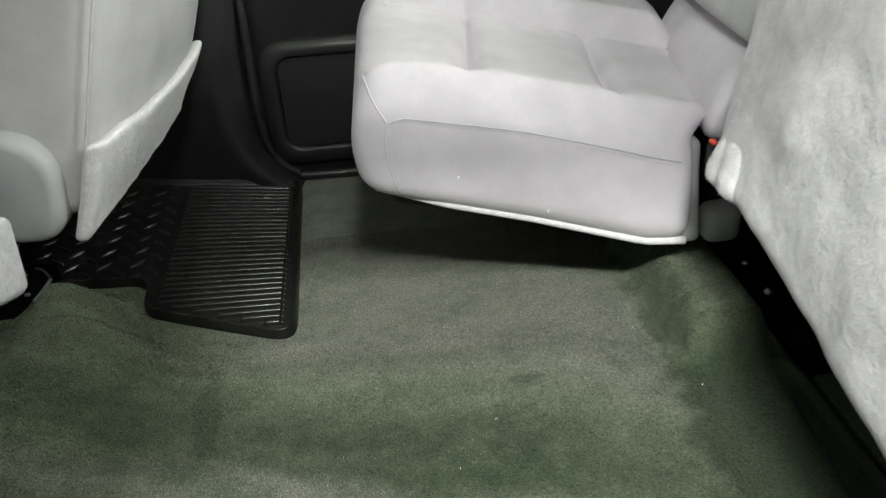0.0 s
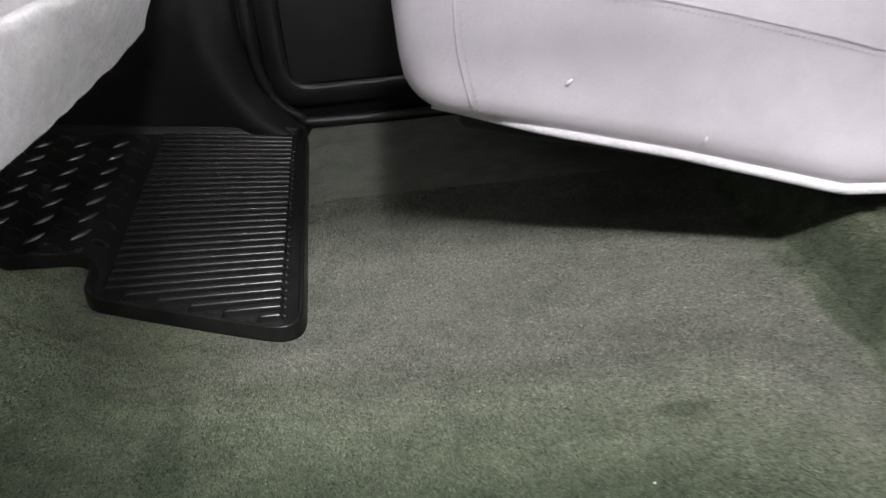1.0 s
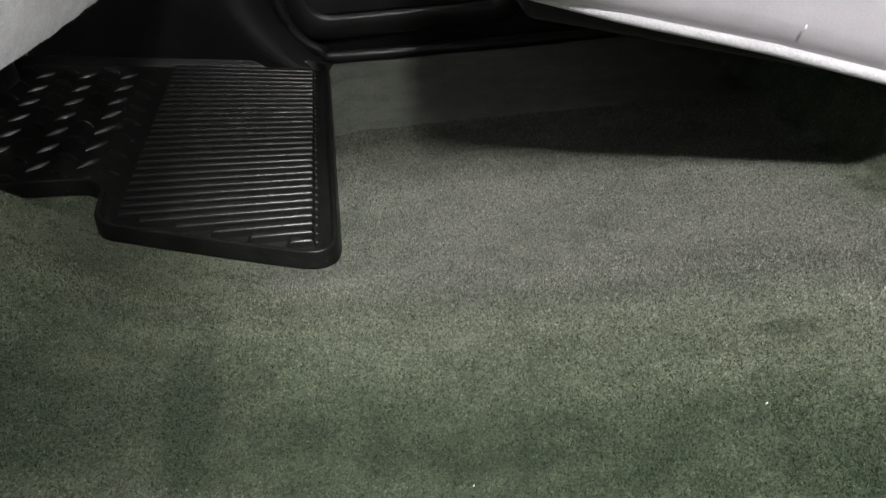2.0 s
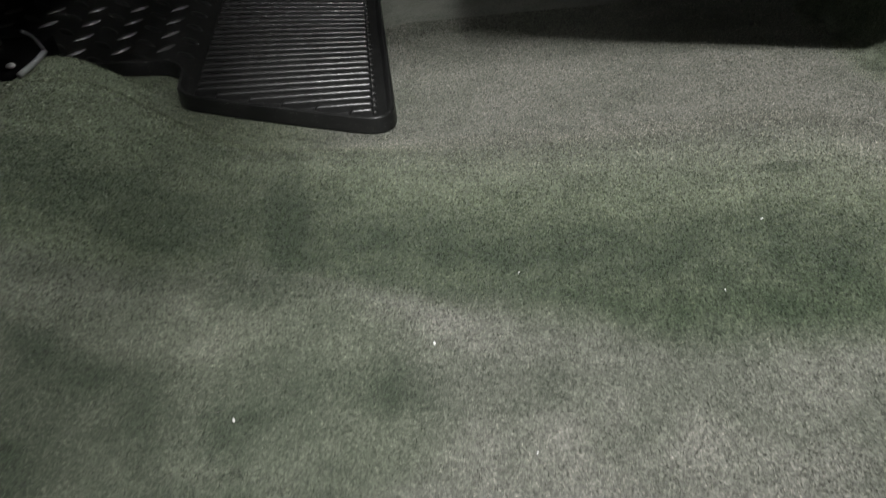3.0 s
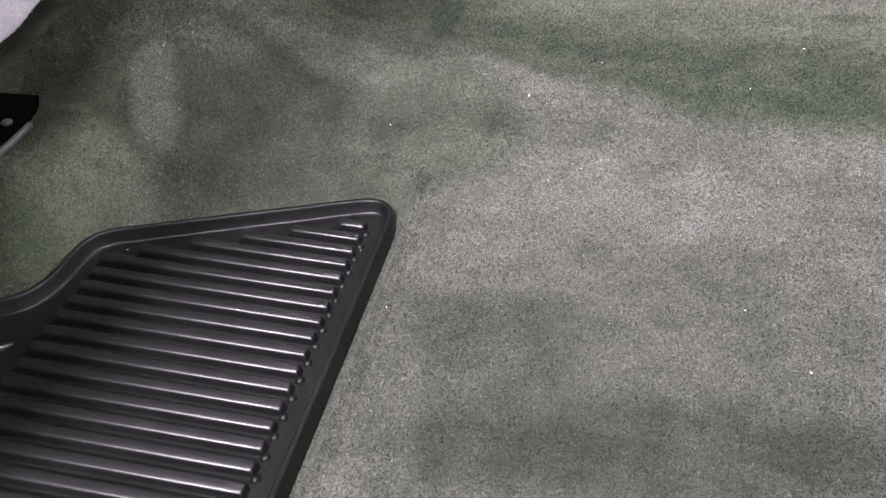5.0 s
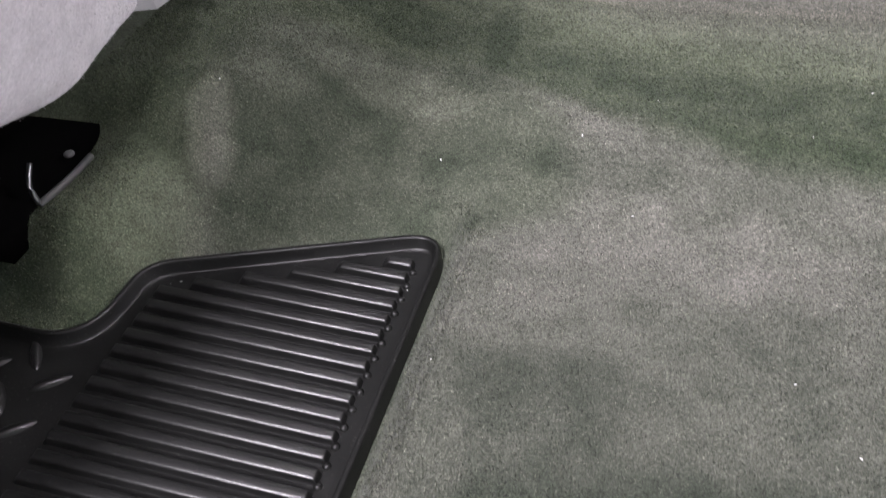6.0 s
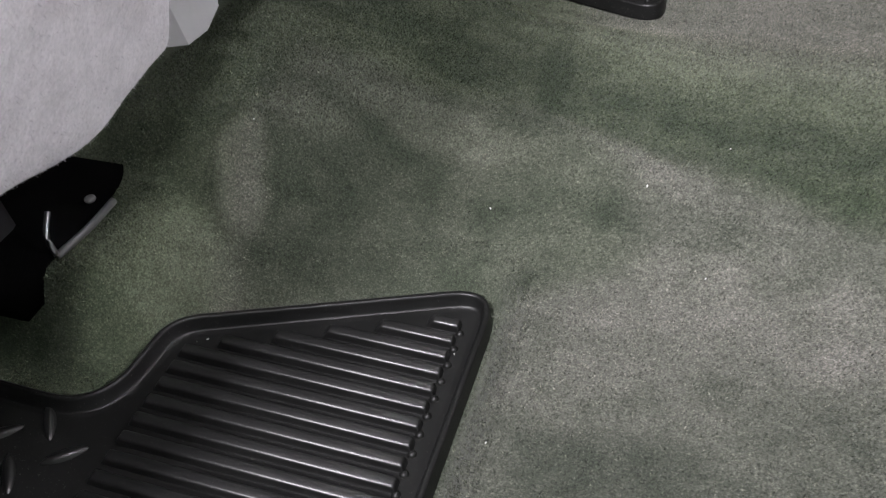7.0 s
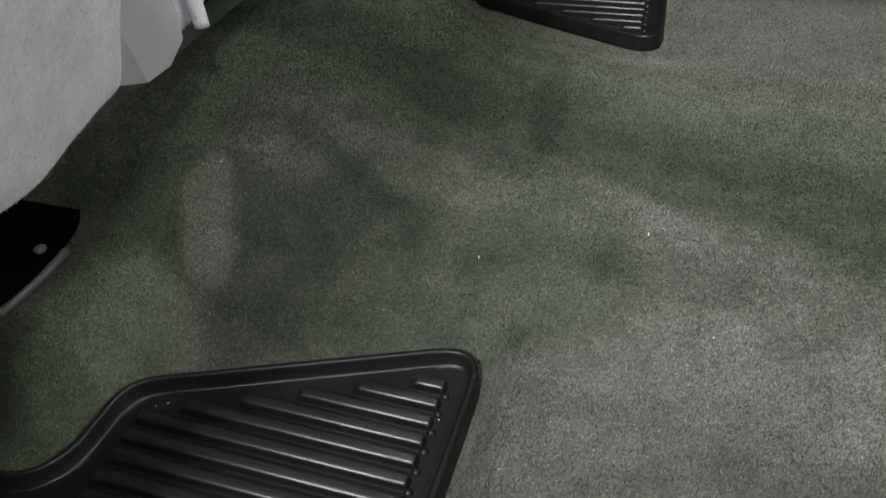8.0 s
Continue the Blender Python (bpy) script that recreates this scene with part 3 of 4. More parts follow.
def rubber_mat(name, at, label):
    mat = thing(name, (at.x, at.y, at.z), label, "floor mat", "rubber floor mats")
    mat.rotation_euler.z = radians(at.turn)
    side = at.side
    bm = bmesh.new()
    # section of the rim, from the outer foot over the lip to the tray
    rings = []
    for grow, z in ((-0.0010, 0.0005), (0.0, 0.0165), (0.0006, 0.0181), (0.0018, 0.0188), (0.0034, 0.0188), (0.0046, 0.0181), (0.0052, 0.0165), (0.0074, 0.0082), (0.0090, 0.0064), (0.013, 0.006)):
        rings.append([bm.verts.new((-v.x, side * v.y, z)) for v in mat_outline(grow)])
    n = len(rings[0])
    for a, b in zip(rings, rings[1:]):
        for k in range(n):
            bm.faces.new((a[k], a[(k + 1) % n], b[(k + 1) % n], b[k]))
    bmesh.ops.triangle_fill(bm, edges=[e for e in bm.edges if len(e.link_faces) == 1 and e.verts[0].co.z > 0.004], use_beauty=True)
    for k in range(1, 10):
        for co, no in (((-0.06 * k, 0, 0), (1, 0, 0)), ((0, side * 0.06 * k, 0), (0, 1, 0))):
            bmesh.ops.bisect_plane(bm, geom=bm.verts[:] + bm.edges[:] + bm.faces[:], plane_co=co, plane_no=no)
    for v in bm.verts:
        v.co.z += at.lift(-v.co.x, side * v.co.y)
    tray = part("tray", bm, RUBBER, mat)
    for f in tray.data.polygons:
        f.use_smooth = abs(f.normal.z) < 0.9 or f.area < 0.00004

    def lay(p, q, z, turn):
        """A place on the tray, lying along its rise."""
        slope = math.degrees(math.atan(at.rise + at.twist * q))
        return pose(-p, side * q, z + at.lift(p, q), 0, slope, turn)

    # ribs, shorter where the inner edge slants away, with a bead in each gap behind them
    sources = {}
    bead = None
    for i in range(31):
        q = 0.0445 + RIB_PITCH * i
        length = min(0.0195 + 0.0383 * i, 0.198)
        m = lay(0, q, 0, -RIB_SLANT * side)
        if length in sources:
            share("rib", sources[length], m, mat)
        else:
            sources[length] = part("rib", rib_bm(length), RIB_RUBBER, mat)
            sources[length].matrix_basis = m
        m = lay(RIB_START - 0.0085, q + 0.0062, 0.0056, 0)
        if bead is None:
            bm = bmesh.new()
            bmesh.ops.create_icosphere(bm, subdivisions=2, radius=0.0037)
            bead = part("bead", bm, RUBBER, mat)
            bead.matrix_basis = m
        else:
            share("bead", bead, m, mat)
    # chequer-plate studs on the front half
    stud = None
    for i in range(11):
        for j in range(9):
            p, q = 0.263 + 0.0280 * i, 0.202 + 0.0436 * j + (0.0 if i % 2 == 0 else 0.0245)
            if beyond_mat(p, q) > -0.012:
                continue
            m = lay(p, q, 0.0056, (42 if i % 2 == 0 else -52) * -side)
            if stud is None:
                stud = part("stud", stud_bm(), WORN, mat)
                stud.matrix_basis = m
            else:
                share("stud", stud, m, mat)
    return mat


rubber_mat("rubber_mat", NEAR_MAT, "black ribbed rubber mat with raised rim, beside the carpet tunnel")
rubber_mat("rubber_mat", FAR_MAT, "black ribbed rubber mat with raised rim, by the closed door")


# ---------------------------------------------------------------- rear bench, seat down
def rear_cushion():
    at = (0.15, 1.33, 0.0)
    seat = thing("rear_seat_cushion", at, "light grey vinyl rear bench cushion, folded down for sitting", "seat cushion")
    def bolster_line(a):
        """How far back the raised far edge begins, as a share of the depth."""
        return 0.785 - 0.26 * max(0.0, a - 0.38)

    def shape(p, a, b, c):
        zt = lerp_table(((0, 0.405), (0.15, 0.402), (0.45, 0.372), (0.8, 0.328), (1, 0.300)), a)
        zb = lerp_table(((0, 0.240), (0.1, 0.226), (0.5, 0.172), (0.85, 0.118), (1, 0.112)), a)
        x = -0.060 + 0.452 * a + a ** 3 * (0.044 * step(0.8, 1.0, c) + 0.118 * b * c) + 0.022 * (1 - a) * c - 0.018 * math.sin(math.pi * c) * (1 - a) + 0.012 * (1 - c) * a
        z = zb + (zt - zb) * c
        y = 1.050 + 0.57 * b
        side = 1 - step(0.0, 0.22, b)
        y += -0.010 * math.sin(math.pi * min(1, c * 1.15)) * side
        y += 0.030 * step(0.68, 1.0, c) * side
        w = step(0.80, 1.0, c)
        if w > 0:
            far = bolster_line(a)
            dz = 0.046 * step(far + 0.002, far + 0.055, b) * step(0.05, 0.3, a) * (1 - 0.7 * step(0.90, 1.0, a))
            dz -= 0.013 * math.exp(-(((b - far) / 0.014) ** 2)) * step(0.03, 0.12, a)
            dz -= 0.012 * step(0.03, 0.20, b) * (1 - step(far - 0.055, far + 0.005, b))
            for g in (0.105, 0.312):
                off = x - g - 0.055 * (b - 0.25)
                across = step(0.04, 0.11, b) * (1 - step(far - 0.005, far + 0.035, b)) * (1 - 0.55 * step(far - 0.24, far, b))
                dz += (0.007 * math.exp(-((off / 0.045) ** 2)) - 0.024 * math.exp(-((off / 0.019) ** 2)) - 0.016 * math.exp(-((off / 0.005) ** 2))) * across
            z += w * dz
        return (x, y, z)
    place(part("cushion", soft_bm((0.45, 0.57, 0.19), 0.032, (130, 120, 12), shape), VINYL, seat), at)
    def skin(x, share_up):
        """A point on the side skin of the cushion that faces the open door."""
        a = (x + 0.06) / 0.452
        p = shape((0, 0, 0), a, 0.0, share_up)
        return Vector(p) + Vector((0, -0.0006, 0))
    top = [skin(0.006 + 0.361 * k / 30, 0.69 + 0.02 * math.sin(k / 30 * 3)) for k in range(31)]
    down = [skin(-0.019 + 0.009 * k / 8, 0.60 - 0.52 * k / 8) for k in range(9)]
    corner = [skin(0.006 - 0.025 * math.sin(radians(a)), 0.60 + 0.09 * math.cos(radians(a))) for a in (15, 30, 45, 60, 75)]
    place(part("side_seam", tube_bm(down[::-1] + corner[::-1] + top, 0.0008, 6), THREAD, seat, "grey stitched seam"), at)
    # double row of stitches beside the seam
    bm = bmesh.new()
    for k in range(72):
        u = (k + 0.25) / 72
        p0, p1 = skin(-0.013 + 0.375 * u, 0.665 + 0.02 * math.sin(u * 3)), skin(-0.013 + 0.375 * (u + 0.0065), 0.665 + 0.02 * math.sin(u * 3))
        tube_bm([p0, (p0 + p1) / 2 + Vector((0, -0.0003, 0)), p1], 0.0005, 5, bm)
    for k in range(20):
        u = (k + 0.25) / 20
        p0, p1 = skin(-0.014 + 0.010 * u, 0.63 - 0.55 * u), skin(-0.014 + 0.010 * u, 0.63 - 0.55 * (u + 0.024))
        tube_bm([p0, (p0 + p1) / 2 + Vector((0, -0.0003, 0)), p1], 0.0005, 5, bm)
    place(part("stitching", bm, THREAD, seat, "fine grey stitches"), at)
    place(part("front_piping", tube_bm(curve_points([skin(-0.019, 0.66) + Vector((0, -0.001, 0)), skin(-0.040, 0.80) + Vector((-0.001, -0.001, 0)), skin(-0.056, 0.93) + Vector((-0.004, 0.004, 0.002))], 14), 0.0015, 6), VINYL, seat), at)
    def top_line(points, n):
        return [Vector(shape((0, 0, 0), a, b, 1.0)) + Vector((0, 0, 0.0012)) for a, b in [(q.x, q.y) for q in curve_points([(a, b, 0) for a, b in points], n)]]
    for g in (0.105, 0.312):
        lane = []
        for k in range(16):
            b = 0.09 + (bolster_line((g + 0.09) / 0.52) - 0.095) * k / 15
            a = 0.5
            for _ in range(12):
                a += (g + 0.055 * (b - 0.25) - shape((0, 0, 0), a, b, 1.0)[0]) / 0.5
            lane.append(Vector(shape((0, 0, 0), a, b, 1.0)) + Vector((0, 0, 0.0006)))
        place(part("panel_seam", tube_bm(lane, 0.0009, 6), THREAD, seat, "grey stitched seam"), at)
    place(part("bolster_seam", tube_bm(top_line([(a, bolster_line(a) - 0.003) for a in (0.07, 0.3, 0.38, 0.6, 0.8, 0.95)], 40), 0.0010, 6), VINYL, seat), at)
    low = [skin(-0.044 + 0.426 * k / 24, 0.0) + Vector((0, 0.026 - 0.016 * step(0, 0.25, k / 24), 0.004)) for k in range(25)]
    place(part("bottom_lip", tube_bm(low, lambda u: 0.0035 + 0.0030 * u, 10), FLEECE, seat, "white fleece edge under the cushion"), at)
    place(part("underside", soft_bm((0.41, 0.53, 0.02), 0.008, (8, 8, 2), lambda p, a, b, c: (-0.02 + p[0], 1.078 + p[1] * 0.97, lerp_table(((0, 0.222), (1, 0.112)), a) - 0.010 + p[2])), DARK, seat), at)
    # seat back
    at = (0.45, 1.33, 0.3)
    back = thing("rear_bench_seat", at, "upright light grey back of the rear bench, above the lowered cushion", "car seat")
    def lower(p, a, b, c):
        return (0.396 + 0.085 * b + 0.105 * a + 0.065 * c, 1.060 + 0.50 * b, 0.265 + 0.118 * c - 0.01 * math.sin(math.pi * a))
    place(part("lower_roll", soft_bm((0.14, 0.55, 0.10), 0.04, (8, 20, 6), lower), VINYL, back), at)
    def upper(p, a, b, c):
        return (0.448 + 0.07 * b + 0.12 * a + 0.16 * c - 0.012 * math.sin(math.pi * b) * (1 - a), 1.07 + 0.54 * b, 0.378 + 0.45 * c)
    # unseen behind the folded seat; added to block light leaking onto the cushion
    place(part("side_panel", soft_bm((0.12, 0.92, 0.46), 0.04, (5, 16, 8), lambda p, a, b, c: (0.53 + 0.10 * a + 0.13 * c, 0.13 + 0.932 * b, 0.32 + 0.50 * c)), CLOTH, back), at)
    place(part("upper_panel", soft_bm((0.14, 0.54, 0.40), 0.05, (8, 20, 14), upper), CLOTH, back), at)


rear_cushion()


# ---------------------------------------------------------------- rear bench, seat folded up
def folded_seat():
    at = (0.42, 0.52, 0.22)
    seat = thing("folded_rear_seat", at, "rear seat cushion folded up, its pale fleece underside facing forward", "seat cushion")
    def shape(p, a, b, c):
        x0 = 0.352 + 0.026 * b + 0.085 * c
        z = 0.100 + 0.163 * b + 0.54 * c
        y = 0.13 + 0.845 * b
        edge = math.sin(math.pi * min(1, max(0, b))) ** 0.4 * math.sin(math.pi * min(1, max(0, c))) ** 0.4
        puff = 0.010 * (1 - a) * edge + (1 - a) * (0.008 * noise.noise((y * 7, z * 7, 1.7)) + 0.004 * noise.noise((y * 19, z * 19, 5.7)))
        return (x0 + 0.10 * a - puff, y, z + 0.004 * noise.noise((y * 11, 2.2, a)))
    cover = place(part("fleece_cover", soft_bm((0.10, 0.845, 0.52), 0.022, (5, 70, 44), shape), FLEECE, seat), at)
    fuzz(cover, 150000, 0.0006, FLEECE, seat, 5)
    # the corner where the fleece is tucked in: two lobes with a crease between them
    def tuck(p, a, b, c):
        lobe = 0.006 * math.sin(math.pi * min(1, max(0, b))) - 0.004 * math.exp(-(((b - 0.55 - 0.25 * (c - 0.5)) / 0.10) ** 2))
        return (0.366 + 0.060 * a + 0.024 * c - lobe * (1 - a), 0.886 + 0.100 * b - 0.016 * c * b, 0.246 + 0.088 * c + 0.012 * b * (1 - c) + 0.003 * noise.noise((a * 3, b * 5, c * 5)))
    fold = place(part("corner_fold", soft_bm((0.07, 0.118, 0.11), 0.034, (6, 26, 20), tuck), FLEECE, seat), at)
    fuzz(fold, 12000, 0.0014, FLEECE, seat, 6)


folded_seat()


# ---------------------------------------------------------------- front seats
def pit_plate_bm(x0, x1, y0, y1, z0, z1, side):
    """A raised plate for the shade in a seat-track pit, its inner rear corner well rounded."""
    inner, outer = (y0, y1) if side > 0 else (y1, y0)
    outline = [(x0, outer), (x1, outer), (x1 - 0.002, outer + (inner - outer) * 0.45)]
    for k in range(9):
        a = math.pi / 2 * k / 8
        outline.append((x1 - 0.055 + 0.053 * math.cos(a), inner - (inner - outer) * 0.42 * (1 - math.sin(a))))
    outline.append((x0, inner))
    bm = bmesh.new()
    low = [bm.verts.new((x, y, z0)) for x, y in outline]
    top = [bm.verts.new((x, y, z1)) for x, y in outline]
    bm.faces.new(low)
    bm.faces.new(top)
    for k in range(len(outline)):
        n = (k + 1) % len(outline)
        bm.faces.new((low[k], low[n], top[n], top[k]))
    return bm


def front_seat(name, side, label, shift=0.0):
    """side: 1 for the far seat, -1 for the near one; built from the inner edge outward."""
    inner = MID + side * 0.250
    at = (-0.60, inner + side * 0.25, 0.0)
    out = (-0.60 - shift, at[1], 0.0)
    seat = thing(name, at, label, "car seat", "front seats")
    def yy(v):
        return inner + side * v
    def rear(z):
        return -0.455 + 0.34 * (z - 0.2)
    def shape(p, a, b, c):
        z = 0.225 + 0.62 * c
        bulge = 0.030 * math.sin(math.pi * b) ** 0.7 * math.sin(math.pi * min(1, c + 0.1)) if a > 0.5 else 0
        flare = 0.035 * b * step(0.2, 0.36, z) if a > 0.5 else 0
        return (rear(z) - 0.16 + 0.155 * a + bulge + flare, yy(-0.012 + 0.53 * b), z)
    place(part("backrest", soft_bm((0.155, 0.51, 0.62), 0.030, (6, 26, 26), shape), DIMMED_VINYL, seat), out)
    def flap(p, a, b, c):
        z = 0.196 + 0.140 * c - 0.006 * math.sin(math.pi * b)
        if side < 0:
            z += 0.008 + 0.026 * step(0.20, 0.50, b) * (1 - c) - 0.010 * math.exp(-(((b - 0.17) / 0.11) ** 2)) * (1 - c)
        r = rear(max(z, 0.2)) - 0.004 * (1 - c) ** 2 + 0.035 * b * step(0.2, 0.36, z) + 0.012 * b * (1 - c)
        bulge = 0.026 * math.sin(math.pi * b) ** 0.7 * c
        return (r + bulge - 0.010 + 0.024 * a + (0.0014 if side > 0 else 0.0026) * noise.noise((b * 16, z * 30, 2.0 + side)), yy((-0.022 if side > 0 else 0.006 - 0.014 * c) + 0.55 * b), z + 0.003 * noise.noise((b * 9, c * 4, side)))
    cover = place(part("fleece_flap", soft_bm((0.024, 0.53, 0.140), 0.011, (3, 44, 16), flap), FLEECE, seat, "pale fleece flap over the lower seat back"), out)
    fuzz(cover, 45000, 0.0012, FLEECE, seat, 3)
    line = [(rear(0.30 + 0.02 * k) - 0.006, yy(-0.010), 0.30 + 0.02 * k) for k in range(26)]
    place(part("back_seam", tube_bm(line, 0.0018, 6), THREAD, seat, "grey stitched seam"), out)
    # plastic cover over the hinge, on the inner side
    shape_line = [(-0.462, 0.215), (-0.456, 0.270), (-0.470, 0.312), (-0.505, 0.332), (-0.560, 0.336), (-0.610, 0.326), (-0.640, 0.300), (-0.640, 0.262), (-0.600, 0.235), (-0.560, 0.205), (-0.536, 0.183), (-0.510, 0.179), (-0.485, 0.183), (-0.470, 0.197)]
    bm = bmesh.new()
    rings = []
    mx, mz = -0.53, 0.26
    for out_by, scale in ((0.050, 0.90), (0.016, 0.985), (0.012, 1.0), (-0.022, 1.0), (-0.034, 0.975), (-0.042, 0.91), (-0.044, 0.80)):
        rings.append([bm.verts.new((mx + (x - mx) * scale, yy(out_by), mz + (z - mz) * scale)) for x, z in [(p.x, p.z) for p in curve_points([(x, 0, z) for x, z in shape_line + shape_line[:1]], 57)[:-1]]])
    for r0, r1 in zip(rings, rings[1:]):
        for k in range(len(r0)):
            bm.faces.new((r0[k], r0[(k + 1) % len(r0)], r1[(k + 1) % len(r0)], r1[k]))
    for k in range(len(rings[2])):
        for edge_ in rings[2][k].link_edges:
            if edge_.other_vert(rings[2][k]) in rings[2]:
                edge_.smooth = False
    bm.faces.new(rings[-1])
    if side > 0:
        place(part("hinge_cover", bm, SHIELD, seat, "smooth grey plastic hinge cover"), (at[0], at[1], -0.030))
    else:
        # on this side the cover ends in a folded plate that hangs below the flap
        bm.free()
        bm = bmesh.new()
        fold = [(0.646, 0.174), (0.638, 0.222), (0.632, 0.280), (0.628, 0.335)]
        inner_edge = [(0.676, 0.171), (0.699, 0.181), (0.702, 0.204), (0.694, 0.270), (0.684, 0.335)]
        outer_edge = [(0.585, 0.196), (0.575, 0.235), (0.568, 0.285), (0.563, 0.335)]
        sheets = []
        for depth in (0.0, -0.010):
            left = [bm.verts.new((-0.552 + depth, y, z)) for y, z in outer_edge]
            mid = [bm.verts.new((-0.517 + depth, y, z)) for y, z in fold]
            right = [bm.verts.new((-0.519 + depth, y, z)) for y, z in inner_edge]
            for a, b in ((left, mid),):
                for k in range(3):
                    bm.faces.new((a[k], b[k], b[k + 1], a[k + 1]))
            bm.faces.new((mid[0], right[0], right[1], right[2], mid[1]))
            bm.faces.new((mid[1], right[2], right[3], mid[2]))
            bm.faces.new((mid[2], right[3], right[4], mid[3]))
            sheets.append(left[::-1] + mid[:1] + right + mid[3:])
        for k in range(len(sheets[0])):
            n = (k + 1) % len(sheets[0])
            bm.faces.new((sheets[0][k], sheets[0][n], sheets[1][n], sheets[1][k]))
        bmesh.ops.triangulate(bm, faces=bm.faces[:])
        place(part("hinge_cover", bm, SHIELD, seat, "folded grey plastic hinge cover", smooth=False), (at[0], at[1], -0.006))
    def base(p, a, b, c):
        return (-1.02 + 0.50 * a, yy(0.02 + 0.47 * b), 0.20 + 0.17 * c)
    place(part("seat_base", soft_bm((0.50, 0.47, 0.17), 0.04, (8, 8, 4), base), VINYL, seat), out)
    place(part("seat_pan", box_bm(-1.0, -0.53, min(yy(0.04), yy(0.46)), max(yy(0.04), yy(0.46)), 0.17, 0.21, 0.01), DARK, seat), out)
    for v in (0.08, 0.40):
        y0, y1 = sorted((yy(v), yy(v + 0.06)))
        place(part("track", box_bm(-1.0, -0.64, y0, y1, 0.055, 0.19, 0.008), DARK, seat, "black steel seat track"), at)
    y0, y1 = sorted((yy(-0.036), yy(0.15)))
    # a near-black plate stands in for the shade in the pit
    place(part("track_shade_plate", pit_plate_bm(-0.80, -0.588, y0, y1, 0.05, 0.079, side), SHADE_STEEL, seat), at)
    # foot of the inner track: a lip along the carpet and a bolt
    y0, y1 = sorted((yy(0.035), yy(0.105)))
    place(part("track_lip", tube_bm(curve_points([(-0.583, y0, 0.077), (-0.580, (y0 + y1) / 2, 0.0765), (-0.583, y1, 0.075)], 8), 0.0032, 8), HINGE, seat), at)
    place(part("track_clip", tube_bm(curve_points([(-0.583, yy(0.105), 0.078), (-0.587, yy(0.101), 0.094), (-0.590, yy(0.088), 0.106)], 10), 0.0022, 8), STEEL, seat, "bare steel clip"), at)
    bolt = bmesh.new()
    bmesh.ops.create_uvsphere(bolt, u_segments=14, v_segments=8, radius=0.0048)
    for v in bolt.verts:
        v.co = (v.co.x - 0.594, v.co.y + yy(0.046), v.co.z * 0.6 + 0.084)
    place(part("bolt", bolt, HINGE, seat, "dull black bolt head"), at)


front_seat("front_seat", 1, "light grey vinyl front seat seen from behind, by the sill")
front_seat("front_seat", -1, "light grey vinyl front seat with fleece flap, beside the pillar", -0.048)


def centre_seat():
    at = (-0.60, MID, 0.0)
    seat = thing("centre_seat", at, "narrow grey centre front seat, folded flat, with fleece flap", "car seat")
    def flap(p, a, b, c):
        z = 0.190 - (0.020 * step(0.6, 1.0, b) + 0.016 * (1 - step(0.15, 0.35, b))) * (1 - c) + 0.090 * c + 0.006 * math.sin(math.pi * b) * (1 - c)
        return (-0.568 + 0.03 * a + 0.01 * c + 0.030 * step(0.4, 1.0, b), 0.690 + 0.328 * b, z + 0.004 * noise.noise((b * 6, c * 3, 7)))
    place(part("piping", tube_bm(curve_points([(-0.524, 0.731, 0.181), (-0.526, 0.734, 0.205), (-0.528, 0.735, 0.24), (-0.534, 0.735, 0.275)], 14), 0.0062, 10), FLEECE, seat, "pale welted edge of the flap"), at)
    cover = place(part("fleece_flap", soft_bm((0.03, 0.336, 0.105), 0.013, (3, 26, 9), flap), FLEECE, seat, "pale fleece flap"), at)
    fuzz(cover, 26000, 0.0016, FLEECE, seat, 4)
    place(part("cushion", soft_bm((0.45, 0.31, 0.09), 0.03, (5, 6, 4), lambda p, a, b, c: (-0.975 + 0.45 * a, 0.690 + 0.30 * b, 0.20 + 0.09 * c)), VINYL, seat), at)
    # near black, so the space under the seat is as dark as its shade
    place(part("pedestal", box_bm(-0.98, -0.66, 0.74, 0.97, 0.09, 0.21, 0.01), SHADE_STEEL, seat), at)


centre_seat()


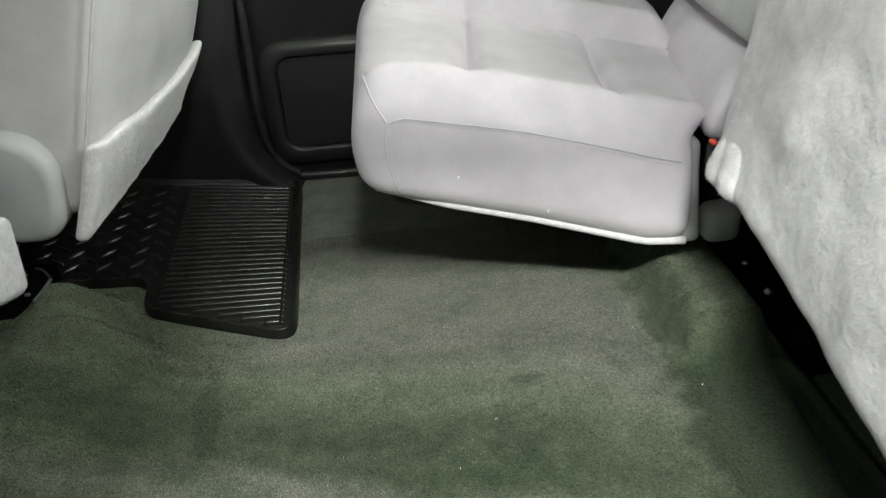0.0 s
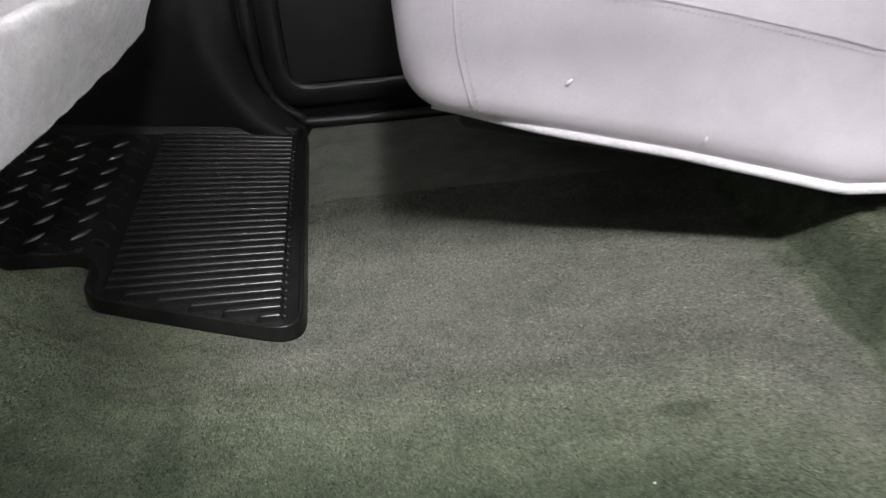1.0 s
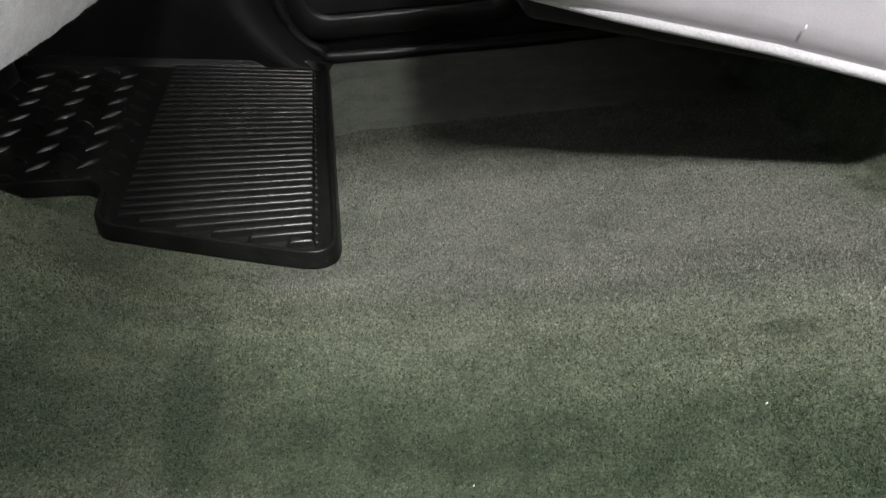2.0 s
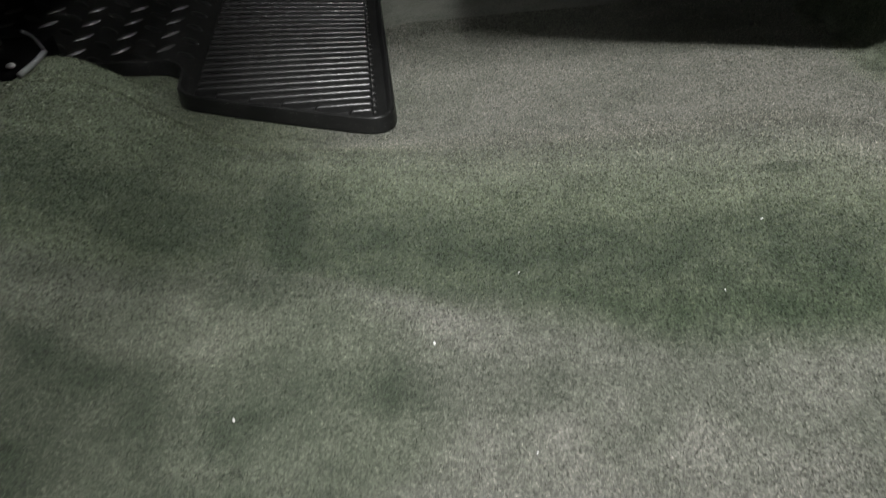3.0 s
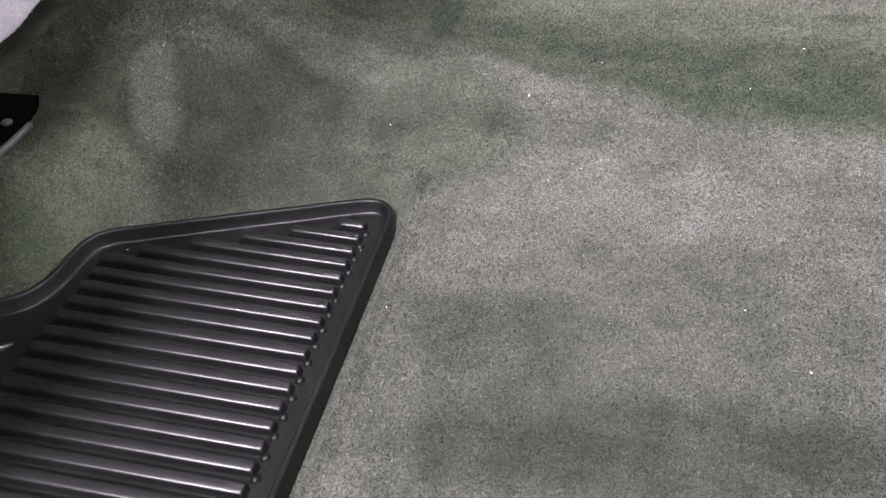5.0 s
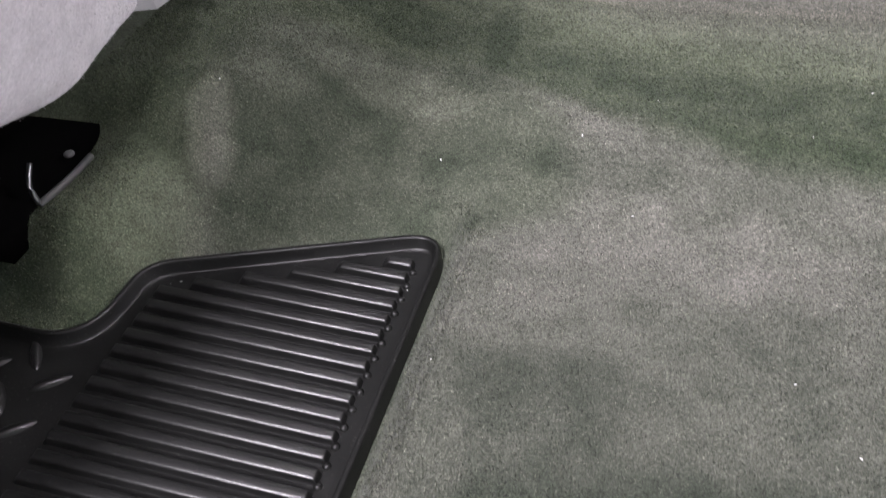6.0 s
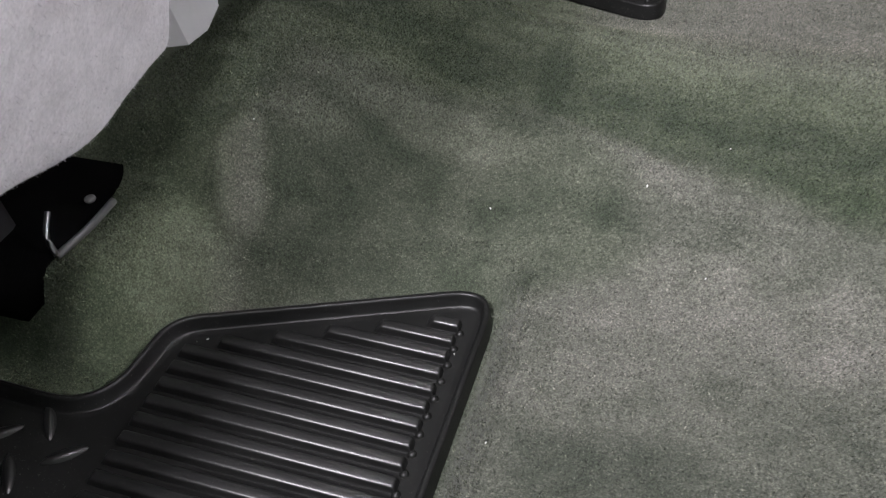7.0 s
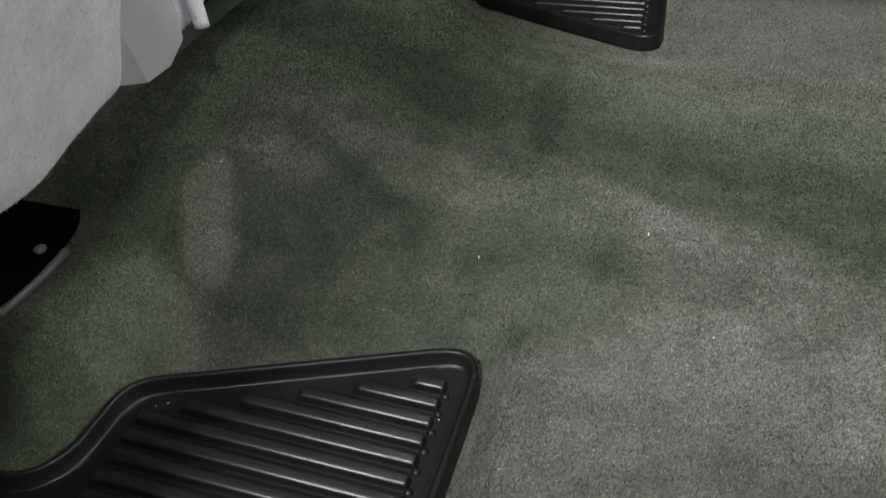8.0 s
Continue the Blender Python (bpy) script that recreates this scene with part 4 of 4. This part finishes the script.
# ---------------------------------------------------------------- hinge hardware under the rear bench
def hinge_bracket():
    at = (0.50, 1.03, 0.07)
    thing_ = thing("seat_bracket", at, "black steel seat hinge bracket bolted to the carpeted riser", "bracket")
    place(part("plate", box_bm(0.488, 0.575, 0.88, 1.12, 0.020, 0.040, 0.006), SHADE_STEEL, thing_), at)
    place(part("upright", box_bm(0.520, 0.575, 0.94, 1.10, 0.036, 0.20, 0.008), SHADE_STEEL, thing_), at)
    for x, y, z in ((0.507, 1.013, 0.043), (0.484, 1.047, 0.074)):
        b = bmesh.new()
        bmesh.ops.create_uvsphere(b, u_segments=14, v_segments=8, radius=0.0080 if z < 0.05 else 0.0050)
        for v in b.verts:
            v.co = (v.co.x + x, v.co.y + y, v.co.z * 0.8 + z)
        place(part("bolt", b, STEEL, thing_, "rounded steel bolt head"), at)
    at = (0.41, 1.06, 0.10)
    leg = thing("seat_hinge_arm", at, "grey cloth-covered hinge arm between the two seats", "hinge")
    place(part("arm", soft_bm((0.040, 0.05, 0.185), 0.016, (5, 4, 14), lambda p, a, b, c: (0.384 + p[0] - 0.020 * c + 0.010 * c * c, 1.062 + p[1] + 0.012 * c, 0.106 + p[2] * 0.86)), ARM, leg), at)
    place(part("foot", soft_bm((0.055, 0.05, 0.058), 0.018, (6, 5, 8), lambda p, a, b, c: (0.421 + p[0], 1.050 + p[1], 0.106 + p[2])), ARM, leg), at)
    at = (0.40, 1.03, 0.29)
    buckle = thing("belt_buckle", at, "red release button of a belt buckle beside the cushion", "buckle")
    place(part("button", box_bm(0.398, 0.406, 1.012, 1.026, 0.281, 0.287, 0.002), RED, buckle), at)
    place(part("housing", box_bm(0.397, 0.409, 1.010, 1.030, 0.235, 0.280, 0.004), DARK, buckle), at)


hinge_bracket()


# ---------------------------------------------------------------- lint and crumbs
def lint(at, size, turn, label, flat=True):
    """A sliver of pale fluff."""
    rng = random.Random(round(at[0] * 1000) + round(at[1] * 7000))
    bm = bmesh.new()
    bmesh.ops.create_icosphere(bm, subdivisions=1, radius=1)
    for v in bm.verts:
        k = 0.8 + 0.4 * rng.random()
        v.co = (v.co.x * size * k, v.co.y * size * 0.38 * k, v.co.z * size * 0.35 * k)
    ob = part("lint", bm, LINT)
    ob.matrix_basis = Matrix.Translation(at) @ Euler([radians(a) for a in turn]).to_matrix().to_4x4()
    return tagged(ob, label, "lint", "lint")


for x, y, size in ((-0.168, 0.719, 0.0019), (-0.296, 0.687, 0.0016), (-0.485, 0.654, 0.0015), (-0.239, 0.468, 0.0015), (0.050, 0.450, 0.0015), (0.013, 0.500, 0.0014), (-0.113, 0.648, 0.0014), (0.026, 0.741, 0.0015), (0.077, 0.811, 0.0014), (-0.106, 0.777, 0.0013), (0.310, 1.017, 0.0018), (0.360, 0.875, 0.0020)):
    lint((x, y, floor_height(x, y) + 0.003), size, (10, 15, 360 * (x * 7.3 % 1)), "tiny white speck of lint on the carpet")
for x, y, size in ((-0.294, 0.561, 0.0012), (-0.373, 0.593, 0.0010), (-0.487, 0.512, 0.0013), (-0.494, 0.507, 0.0010), (-0.468, 0.519, 0.0011), (-0.420, 0.452, 0.0009)):
    p, q = NEAR_MAT.local(x, y)
    lint((x, y, NEAR_MAT.z + NEAR_MAT.lift(p, q) + 0.0066), size, (0, 7, 360 * (x * 9.1 % 1)), "tiny white speck of dust on the rubber mat")
for x, y, z, size, turn in ((0.067, 1.0405, 0.259, 0.0042, 38), (0.188, 1.0400, 0.196, 0.0032, 75)):
    lint((x, y - 0.001, z), size, (0, -turn, 0), "white sliver of lint stuck to the seat side")
